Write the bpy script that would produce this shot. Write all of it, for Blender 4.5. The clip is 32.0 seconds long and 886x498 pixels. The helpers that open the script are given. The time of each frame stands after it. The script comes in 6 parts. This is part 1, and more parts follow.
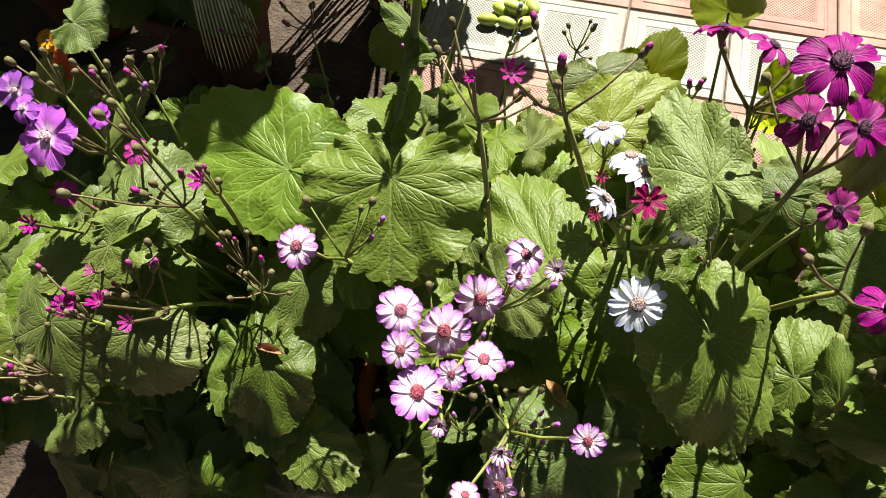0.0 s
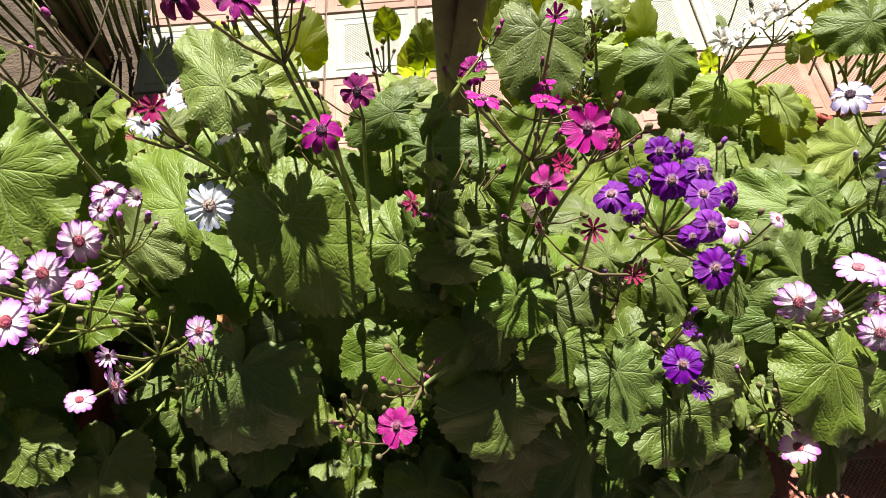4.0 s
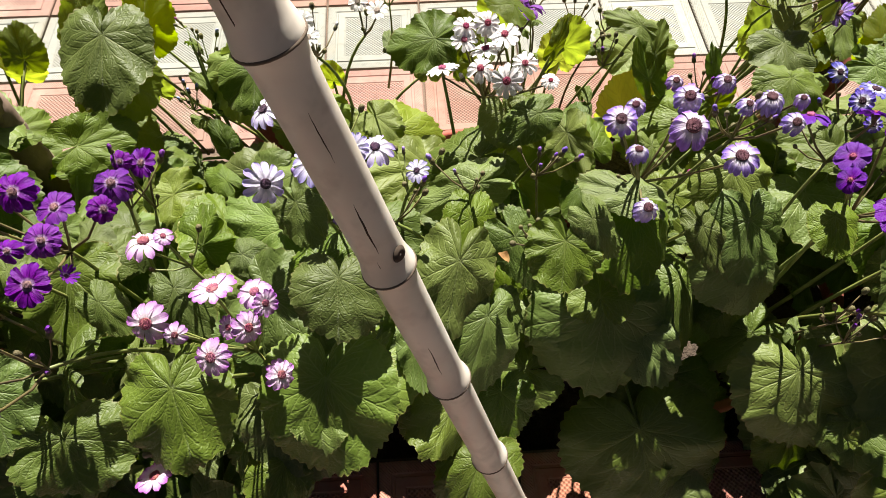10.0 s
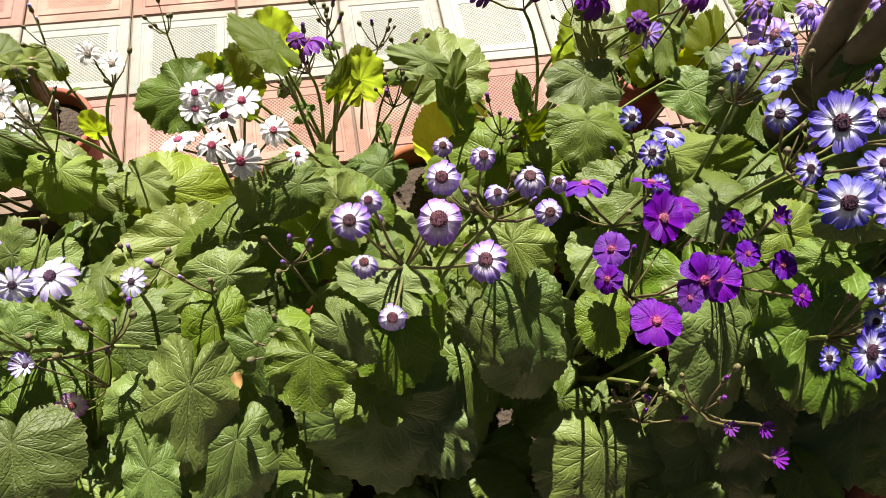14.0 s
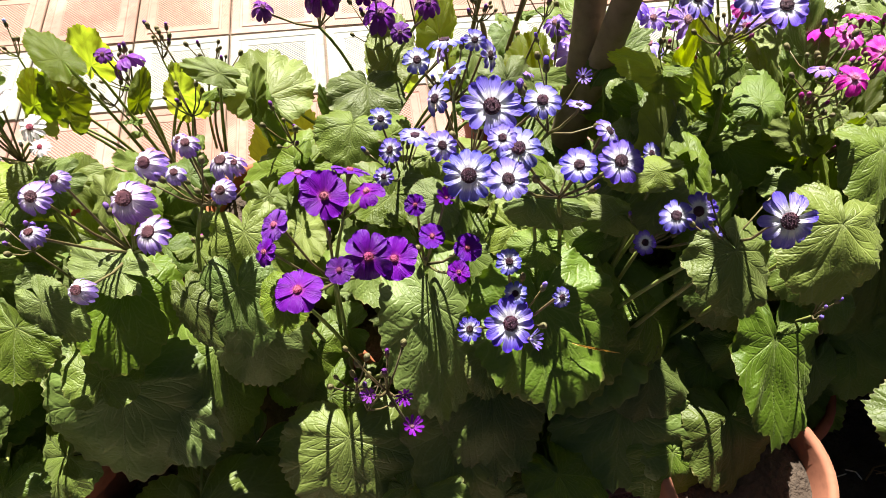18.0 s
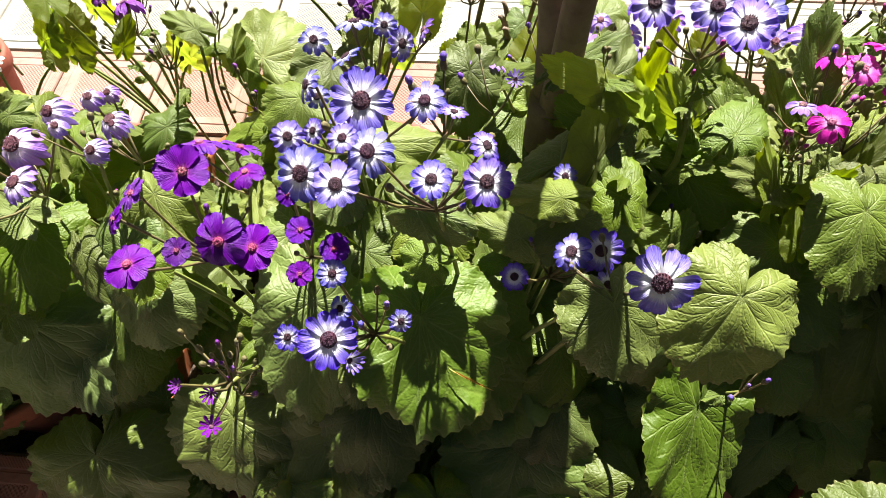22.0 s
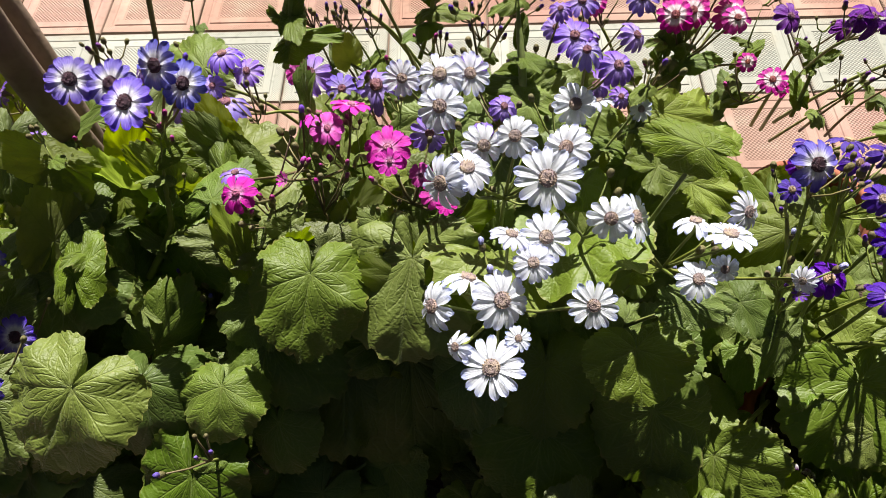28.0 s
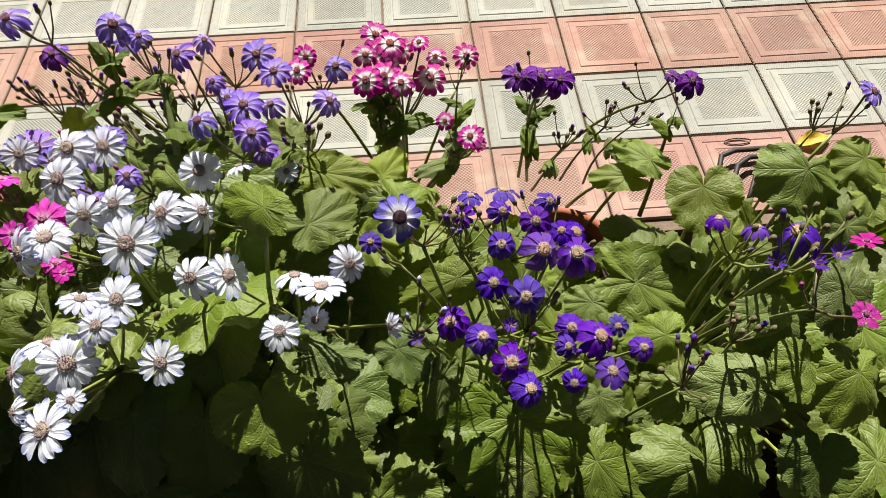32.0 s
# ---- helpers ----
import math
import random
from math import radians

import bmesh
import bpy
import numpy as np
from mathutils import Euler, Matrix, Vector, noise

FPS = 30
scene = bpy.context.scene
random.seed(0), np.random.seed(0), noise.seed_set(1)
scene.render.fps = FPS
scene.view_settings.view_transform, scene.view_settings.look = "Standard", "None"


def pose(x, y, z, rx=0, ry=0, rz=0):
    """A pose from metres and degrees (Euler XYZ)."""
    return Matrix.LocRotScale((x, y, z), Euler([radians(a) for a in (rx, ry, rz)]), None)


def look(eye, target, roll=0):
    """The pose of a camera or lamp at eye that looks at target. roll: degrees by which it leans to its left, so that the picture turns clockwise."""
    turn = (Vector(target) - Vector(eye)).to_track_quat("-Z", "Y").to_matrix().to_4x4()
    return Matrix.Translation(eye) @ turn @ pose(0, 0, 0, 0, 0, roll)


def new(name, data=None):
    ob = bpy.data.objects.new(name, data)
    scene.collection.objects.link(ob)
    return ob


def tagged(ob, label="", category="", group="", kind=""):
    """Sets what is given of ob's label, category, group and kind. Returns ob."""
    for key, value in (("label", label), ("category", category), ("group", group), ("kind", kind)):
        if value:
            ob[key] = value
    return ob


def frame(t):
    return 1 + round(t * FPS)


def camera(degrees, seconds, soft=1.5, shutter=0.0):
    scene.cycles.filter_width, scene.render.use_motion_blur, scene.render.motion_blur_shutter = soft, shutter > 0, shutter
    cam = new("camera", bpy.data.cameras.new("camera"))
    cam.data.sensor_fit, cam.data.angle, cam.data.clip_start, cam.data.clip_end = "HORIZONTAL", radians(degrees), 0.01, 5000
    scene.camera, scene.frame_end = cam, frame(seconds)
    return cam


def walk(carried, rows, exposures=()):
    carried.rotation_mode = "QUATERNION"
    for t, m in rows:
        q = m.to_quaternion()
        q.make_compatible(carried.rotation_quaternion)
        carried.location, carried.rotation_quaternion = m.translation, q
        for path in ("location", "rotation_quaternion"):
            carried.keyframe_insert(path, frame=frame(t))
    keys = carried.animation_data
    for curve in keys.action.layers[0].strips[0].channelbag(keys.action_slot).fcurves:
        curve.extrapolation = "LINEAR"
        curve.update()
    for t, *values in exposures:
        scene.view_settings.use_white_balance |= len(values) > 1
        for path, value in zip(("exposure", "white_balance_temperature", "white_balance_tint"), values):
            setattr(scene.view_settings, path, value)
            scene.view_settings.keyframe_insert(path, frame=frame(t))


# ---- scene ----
cam = camera(65.6, 32.0, 0.85)
PATH = [
    (0, (-0.676, 0.112, 1.521), (-0.979, 0.995, -0.248), -4.6),
    (0.5, (-0.649, 0.127, 1.507), (-0.899, 0.99, -0.28), -4.8),
    (1, (-0.621, 0.138, 1.493), (-0.775, 0.987, -0.311), -2.5),
    (1.5, (-0.591, 0.13, 1.483), (-0.683, 0.966, -0.332), -1.6),
    (2, (-0.541, 0.093, 1.488), (-0.601, 0.957, -0.315), -1.8),
    (2.5, (-0.463, 0.022, 1.508), (-0.514, 0.95, -0.263), -1.9),
    (3, (-0.406, -0.035, 1.52), (-0.435, 0.935, -0.229), -2.0),
    (3.5, (-0.344, -0.072, 1.537), (-0.363, 0.959, -0.177), -3.7),
    (5.5, (-0.124, -0.084, 1.512), (-0.036, 0.954, -0.195), -1.4),
    (6, (-0.07, -0.014, 1.482), (-0.012, 0.96, -0.264), -1.2),
    (6.5, (0.005, 0.034, 1.46), (0.125, 0.951, -0.313), 1.8),
    (7, (0.044, 0.069, 1.458), (0.196, 0.987, -0.312), 2.8),
    (7.5, (0.083, 0.072, 1.456), (0.222, 0.984, -0.318), 4.1),
    (8, (0.179, 0.044, 1.467), (0.309, 0.977, -0.298), 5.7),
    (8.5, (0.293, -0.015, 1.474), (0.387, 0.991, -0.252), 2.9),
    (9, (0.371, -0.038, 1.479), (0.465, 0.974, -0.243), 1.6),
    (9.5, (0.463, -0.066, 1.482), (0.537, 0.976, -0.224), 0.8),
    (10, (0.56, -0.106, 1.49), (0.631, 0.959, -0.201), 0.4),
    (10.5, (0.63, -0.132, 1.506), (0.666, 0.963, -0.167), -0.2),
    (11, (0.696, -0.159, 1.507), (0.72, 0.967, -0.146), -0.4),
    (11.5, (0.761, -0.153, 1.511), (0.877, 0.972, -0.138), 1.2),
    (12, (0.813, -0.123, 1.509), (0.975, 0.955, -0.167), 1.2),
    (12.5, (0.85, -0.055, 1.505), (1.068, 0.973, -0.197), 2.2),
    (13, (0.841, 0.017, 1.488), (1.052, 1.007, -0.237), 2.8),
    (13.5, (0.851, 0.088, 1.479), (1.079, 1.032, -0.269), 4.6),
    (14, (0.866, 0.123, 1.48), (1.11, 1.053, -0.274), 5.7),
    (14.5, (0.903, 0.113, 1.491), (1.118, 1.077, -0.248), 3.9),
    (16.5, (1.187, -0.049, 1.544), (1.32, 1.017, -0.143), 3.0),
    (17, (1.242, -0.058, 1.54), (1.454, 1.032, -0.124), 4.9),
    (17.5, (1.277, -0.059, 1.52), (1.547, 1.042, -0.128), 4.4),
    (18, (1.308, -0.056, 1.479), (1.484, 1.025, -0.195), 1.5),
    (18.5, (1.386, -0.024, 1.439), (1.499, 0.997, -0.277), 0.3),
    (19, (1.467, 0.008, 1.425), (1.559, 1.005, -0.307), -1.4),
    (19.5, (1.519, 0.023, 1.413), (1.62, 1.019, -0.319), -1.1),
    (20, (1.487, 0.053, 1.413), (1.561, 1.06, -0.313), -0.2),
    (20.5, (1.452, 0.047, 1.427), (1.449, 1.093, -0.278), -1.7),
    (21, (1.481, 0.037, 1.441), (1.411, 1.089, -0.258), -2.3),
    (21.5, (1.556, 0.017, 1.434), (1.37, 1.043, -0.273), -4.2),
    (22, (1.644, 0.017, 1.434), (1.467, 1.036, -0.278), -5.3),
    (22.5, (1.739, 0.005, 1.45), (1.574, 1.063, -0.24), -5.4),
    (23, (1.844, -0.004, 1.459), (1.716, 1.079, -0.217), -4.3),
    (23.5, (1.91, 0.004, 1.462), (1.83, 1.098, -0.211), -3.8),
    (24, (1.972, -0.003, 1.468), (1.831, 1.107, -0.19), -5.0),
    (24.5, (2.023, 0.005, 1.475), (1.876, 1.12, -0.179), -4.5),
    (25, (2.046, 0.04, 1.46), (1.937, 1.154, -0.197), -4.2),
    (25.5, (2.041, 0.067, 1.461), (1.999, 1.173, -0.204), -2.3),
    (27.5, (2.233, 0.124, 1.446), (2.175, 1.181, -0.251), -2.1),
    (28, (2.317, 0.131, 1.449), (2.258, 1.162, -0.264), -3.6),
    (28.5, (2.411, 0.117, 1.465), (2.375, 1.167, -0.237), -3.4),
    (29, (2.477, 0.099, 1.469), (2.477, 1.163, -0.224), -2.2),
    (29.5, (2.557, 0.087, 1.474), (2.543, 1.178, -0.202), -3.2),
    (30, (2.645, 0.071, 1.474), (2.622, 1.188, -0.185), -3.7),
    (30.5, (2.675, 0.074, 1.47), (2.622, 1.205, -0.179), -4.7),
    (31, (2.692, 0.07, 1.486), (2.692, 1.246, -0.132), -2.5),
    (31.5, (2.736, 0.076, 1.507), (2.806, 1.258, -0.105), -1.4),
    (32, (2.759, 0.091, 1.48), (2.839, 1.251, -0.148), -0.7),
]
EXPOSURES = [(0, 1.8), (2, 1.66), (3, 1.88), (6, 1.9), (9, 1.54), (11, 1.63), (14, 1.67), (17, 1.81), (19, 2.2), (22, 2.16), (25, 1.88), (28, 1.4), (32, 1.23)]
walk(cam, [(t, look(eye, target, roll)) for t, eye, target, roll in PATH], EXPOSURES)

# ---- daylight: a high sun behind the bed, clear sky ----
SUN_ELEVATION, SUN_AZIMUTH = 55.0, 3.0
world = bpy.data.worlds.new("sky")
scene.world = world
world.use_nodes = True
wn = world.node_tree.nodes
sky = wn.new("ShaderNodeTexSky")
sky.sky_type, sky.sun_disc = "NISHITA", False
sky.dust_density, sky.ozone_density = 5.0, 0.3
sky.sun_elevation, sky.sun_rotation = radians(SUN_ELEVATION), radians(SUN_AZIMUTH)
world.node_tree.links.new(sky.outputs[0], wn["Background"].inputs["Color"])
wn["Background"].inputs["Strength"].default_value = 0.009
sun = new("sun", bpy.data.lights.new("sun", "SUN"))
sun.data.energy, sun.data.angle, sun.data.color = 5.0, radians(0.53), (1.0, 0.94, 0.83)
s_dir = Vector((math.sin(radians(SUN_AZIMUTH)) * math.cos(radians(SUN_ELEVATION)), math.cos(radians(SUN_AZIMUTH)) * math.cos(radians(SUN_ELEVATION)), math.sin(radians(SUN_ELEVATION))))
sun.matrix_world = look(s_dir * 20, (0, 0, 0))

GROUND = -0.13


# ---- material helpers ----
class Nodes:
    """Short forms for building one node material."""

    def __init__(self, name):
        self.mat = bpy.data.materials.new(name)
        self.mat.use_nodes = True
        self.tree = self.mat.node_tree
        self.bsdf = self.tree.nodes["Principled BSDF"]
        self.out = self.tree.nodes["Material Output"]

    def node(self, kind, **values):
        n = self.tree.nodes.new(kind)
        for key, value in values.items():
            n.inputs[key.replace("_", " ")].default_value = value
        return n

    def link(self, a, b):
        self.tree.links.new(a, b)

    def math(self, op, a, b=None, c=None):
        n = self.tree.nodes.new("ShaderNodeMath")
        n.operation = op
        for k, v in enumerate((a, b, c)):
            if v is None:
                continue
            if isinstance(v, (int, float)):
                n.inputs[k].default_value = v
            else:
                self.link(v, n.inputs[k])
        return n.outputs[0]

    def mix(self, fac, a, b, blend="MIX"):
        n = self.tree.nodes.new("ShaderNodeMix")
        n.data_type, n.blend_type = "RGBA", blend
        for sock, v in ((n.inputs["Factor"], fac), (n.inputs["A"], a), (n.inputs["B"], b)):
            if isinstance(v, (int, float)):
                sock.default_value = v
            elif isinstance(v, tuple):
                sock.default_value = (*v, 1)
            else:
                self.link(v, sock)
        return n.outputs["Result"]

    def noise(self, scale, detail=3.0, coord=None, rough=0.55):
        n = self.node("ShaderNodeTexNoise", Scale=scale, Detail=detail, Roughness=rough)
        if coord is not None:
            self.link(coord, n.inputs["Vector"])
        return n.outputs["Fac"]

    def coords(self, which="Object"):
        return self.tree.nodes.new("ShaderNodeTexCoord").outputs[which]

    def xyz(self, vec):
        n = self.tree.nodes.new("ShaderNodeSeparateXYZ")
        self.link(vec, n.inputs[0])
        return n.outputs

    def ramp(self, fac, stops):
        n = self.tree.nodes.new("ShaderNodeValToRGB")
        while len(n.color_ramp.elements) < len(stops):
            n.color_ramp.elements.new(0.5)
        for e, (p, c) in zip(n.color_ramp.elements, stops):
            e.position = p
            e.color = (*c, 1) if isinstance(c, tuple) else (c, c, c, 1)
        self.link(fac, n.inputs["Fac"])
        return n.outputs["Color"]

    def smooth(self, v, lo, hi):
        n = self.tree.nodes.new("ShaderNodeMapRange")
        n.interpolation_type = "SMOOTHSTEP"
        self.link(v, n.inputs["Value"])
        n.inputs["From Min"].default_value, n.inputs["From Max"].default_value = lo, hi
        return n.outputs["Result"]

    def random(self):
        return self.tree.nodes.new("ShaderNodeObjectInfo").outputs["Random"]

    def bump(self, height, strength, distance):
        n = self.node("ShaderNodeBump", Strength=strength, Distance=distance)
        self.link(height, n.inputs["Height"])
        return n.outputs["Normal"]

    def vary(self, color, hue=0.02, sat=0.15, val=0.25):
        """Shifts a colour from object to object."""
        r = self.random()
        n = self.tree.nodes.new("ShaderNodeHueSaturation")
        self.link(self.math("MULTIPLY_ADD", r, 2 * hue, 0.5 - hue), n.inputs["Hue"])
        self.link(self.math("MULTIPLY_ADD", self.math("FRACT", self.math("MULTIPLY", r, 7.13)), 2 * sat, 1 - sat), n.inputs["Saturation"])
        self.link(self.math("MULTIPLY_ADD", self.math("FRACT", self.math("MULTIPLY", r, 13.7)), 2 * val, 1 - val), n.inputs["Value"])
        self.link(color, n.inputs["Color"])
        return n.outputs["Color"]

    def finish(self, color, rough=0.5, normal=None, spec=0.5, thin=0.0, thin_color=None):
        b = self.bsdf
        if isinstance(color, tuple):
            b.inputs["Base Color"].default_value = (*color, 1)
        else:
            self.link(color, b.inputs["Base Color"])
        if isinstance(rough, (int, float)):
            b.inputs["Roughness"].default_value = rough
        else:
            self.link(rough, b.inputs["Roughness"])
        b.inputs["Specular IOR Level"].default_value = spec
        if normal is not None:
            self.link(normal, b.inputs["Normal"])
        if thin:
            t = self.tree.nodes.new("ShaderNodeBsdfTranslucent")
            self.link(thin_color if thin_color is not None else color, t.inputs["Color"])
            m = self.tree.nodes.new("ShaderNodeMixShader")
            m.inputs[0].default_value = thin
            self.link(b.outputs[0], m.inputs[1])
            self.link(t.outputs[0], m.inputs[2])
            self.link(m.outputs[0], self.out.inputs["Surface"])
        return self.mat


def leaf_material(name, blade, vein, glow, thin=0.27):
    k = Nodes(name)
    uv = k.xyz(k.coords("UV"))
    obj = k.coords("Object")
    place = k.tree.nodes.new("ShaderNodeVectorMath")
    place.operation = "ADD"
    k.link(obj, place.inputs[0])
    k.link(k.math("MULTIPLY", k.random(), 30.0), place.inputs[1])
    spot = place.outputs[0]
    wob = k.math("MULTIPLY_ADD", k.noise(5.0, 3.0, spot), 0.24, -0.12)
    across = k.math("PINGPONG", k.math("ADD", uv[0], k.math("MULTIPLY", wob, uv[1])), 0.5)
    reach = k.math("MULTIPLY", across, uv[1])
    # every other rib is a strong one
    odd = k.math("MULTIPLY_ADD", k.math("PINGPONG", uv[0], 1.0), -0.6, 1.0)
    main = k.math("MULTIPLY", k.math("SUBTRACT", 1.0, k.smooth(reach, 0.003, 0.03)), odd)
    slope = k.math("ADD", k.math("SUBTRACT", k.math("MULTIPLY", uv[1], 4.3), k.math("MULTIPLY", across, 3.2)), k.math("MULTIPLY", wob, 5.0))
    side = k.math("PINGPONG", slope, 0.5)
    second = k.math("MULTIPLY", k.math("SUBTRACT", 1.0, k.smooth(side, 0.0, 0.2)), k.smooth(reach, 0.0, 0.04))
    vor = k.node("ShaderNodeTexVoronoi", Scale=20.0)
    vor.feature = "DISTANCE_TO_EDGE"
    warp = k.tree.nodes.new("ShaderNodeTexNoise")
    warp.inputs["Scale"].default_value = 12.0
    k.link(spot, warp.inputs["Vector"])
    bent = k.tree.nodes.new("ShaderNodeVectorMath")
    bent.operation = "MULTIPLY_ADD"
    k.link(warp.outputs["Color"], bent.inputs[0])
    bent.inputs[1].default_value = (0.06, 0.06, 0.0)
    k.link(obj, bent.inputs[2])
    k.link(bent.outputs[0], vor.inputs["Vector"])
    cell = k.smooth(vor.outputs["Distance"], 0.0, 0.42)
    lines = k.math("MAXIMUM", main, k.math("MULTIPLY", second, 0.6))
    patch = k.noise(2.2, 5.0, spot)
    color = k.mix(k.smooth(patch, 0.3, 0.72), blade, tuple(min(1, c * 1.4) for c in blade))
    color = k.mix(k.math("MULTIPLY", k.math("SUBTRACT", 1.0, cell), 0.1), color, vein)
    color = k.mix(k.math("MULTIPLY", lines, k.math("MULTIPLY_ADD", uv[1], -0.45, 0.7)), color, vein)
    color = k.mix(k.math("MULTIPLY", k.smooth(k.noise(22.0, 4.0, spot), 0.66, 0.76), 0.4), color, (0.2, 0.16, 0.06))
    color = k.mix(k.math("MULTIPLY", k.smooth(k.math("ADD", uv[1], k.math("MULTIPLY", patch, 0.12)), 1.03, 1.08), 0.6), color, (0.2, 0.16, 0.06))
    color = k.vary(color, 0.011, 0.12, 0.28)
    fine = k.math("MULTIPLY", k.noise(60.0, 3.0, spot), 0.3)
    puff = k.math("MULTIPLY_ADD", k.noise(1.6, 1.0, spot), 0.9, 0.1)
    height = k.math("SUBTRACT", k.math("ADD", k.math("MULTIPLY", k.math("MULTIPLY", cell, puff), 0.55), fine), k.math("ADD", k.math("MULTIPLY", main, 0.55), k.math("MULTIPLY", second, 0.44)))
    bump = k.bump(height, 0.6, 0.0025)
    glows = k.mix(k.math("MULTIPLY", lines, 0.5), k.vary(k.mix(k.smooth(patch, 0.3, 0.7), glow, tuple(c * 0.7 for c in glow)), 0.011, 0.1, 0.2), tuple(c * 0.5 for c in glow))
    k.bsdf.inputs["Sheen Weight"].default_value = 0.1
    k.bsdf.inputs["Sheen Roughness"].default_value = 0.45
    k.bsdf.inputs["Sheen Tint"].default_value = (0.86, 1.0, 0.42, 1)
    return k.finish(color, k.math("MULTIPLY_ADD", patch, 0.2, 0.42), bump, 0.42, thin, glows)


def petal_material(name, stops, rough=0.5, streak=0.25, thin=0.3):
    """stops: colours from the eye (0) to the tip (1)."""
    k = Nodes(name)
    p = k.xyz(k.coords("Object"))
    radius = k.math("SQRT", k.math("ADD", k.math("MULTIPLY", p[0], p[0]), k.math("MULTIPLY", p[1], p[1])))
    angle = k.math("ARCTAN2", p[1], p[0])
    comb = k.tree.nodes.new("ShaderNodeCombineXYZ")
    k.link(k.math("MULTIPLY", angle, 9.0), comb.inputs[0])
    k.link(k.math("MULTIPLY", radius, 1.2), comb.inputs[1])
    k.link(k.math("MULTIPLY", k.random(), 40.0), comb.inputs[2])
    lines = k.noise(2.6, 2.0, comb.outputs[0])
    shifted = k.math("MULTIPLY_ADD", k.math("SUBTRACT", lines, 0.5), streak, radius)
    color = k.vary(k.ramp(shifted, stops), 0.012, 0.08, 0.12)
    bump = k.bump(lines, 0.6, 0.004)
    return k.finish(color, rough, bump, 0.3, thin, color)


def plain_material(name, a, b, scale, rough=0.6, bump=0.3, depth=0.01, spec=0.4, thin=0.0, vary=0.15):
    k = Nodes(name)
    obj = k.coords("Object")
    n1, n2 = k.noise(scale, 4.0, obj), k.noise(scale * 9, 3.0, obj)
    color = k.mix(k.smooth(n1, 0.3, 0.7), a, b)
    color = k.mix(k.math("MULTIPLY", k.smooth(n2, 0.45, 0.75), 0.35), color, tuple(c * 0.55 for c in a))
    if vary:
        color = k.vary(color, 0.015, 0.1, vary)
    h = k.math("ADD", n1, k.math("MULTIPLY", n2, 0.5))
    return k.finish(color, rough, k.bump(h, bump, depth), spec, thin, color if thin else None)


LEAF = [
    leaf_material("leaf_green", (0.055, 0.089, 0.007), (0.19, 0.24, 0.06), (0.165, 0.27, 0.004), 0.25),
    leaf_material("leaf_grey_green", (0.07, 0.1, 0.015), (0.21, 0.26, 0.075), (0.175, 0.26, 0.008), 0.24),
    leaf_material("leaf_yellow_green", (0.1, 0.13, 0.016), (0.2, 0.24, 0.05), (0.44, 0.56, 0.02), 0.62),
    leaf_material("leaf_pale_sunlit", (0.093, 0.13, 0.018), (0.24, 0.28, 0.08), (0.28, 0.37, 0.008), 0.3),
]
STEM = plain_material("stem_green", (0.12, 0.15, 0.035), (0.2, 0.23, 0.06), 20, 0.5, 0.2, 0.002)
STEM_DARK = plain_material("stem_purple", (0.085, 0.06, 0.035), (0.16, 0.14, 0.055), 20, 0.5, 0.2, 0.002)
BUD = plain_material("bud_green", (0.085, 0.075, 0.03), (0.15, 0.13, 0.055), 60, 0.6, 0.4, 0.002)
DRY = plain_material("dry_leaf", (0.2, 0.1, 0.04), (0.32, 0.19, 0.08), 25, 0.7, 0.5, 0.004, thin=0.2)
CLAY = plain_material("terracotta", (0.24, 0.062, 0.033), (0.33, 0.1, 0.055), 6, 0.8, 0.3, 0.003)
# darkened copy of the terracotta that paints the corner's shade onto two pots
CLAY_SHADED = plain_material("shaded_clay", (0.11, 0.035, 0.02), (0.17, 0.06, 0.035), 6, 0.85, 0.3, 0.003)
SOIL = plain_material("soil", (0.035, 0.024, 0.017), (0.07, 0.05, 0.035), 9, 0.95, 1.0, 0.03, vary=0)
BARK = plain_material("bark", (0.15, 0.102, 0.075), (0.25, 0.18, 0.135), 7, 0.8, 0.6, 0.006, vary=0)
IRON = plain_material("iron", (0.012, 0.01, 0.009), (0.03, 0.02, 0.016), 30, 0.6, 0.4, 0.002)
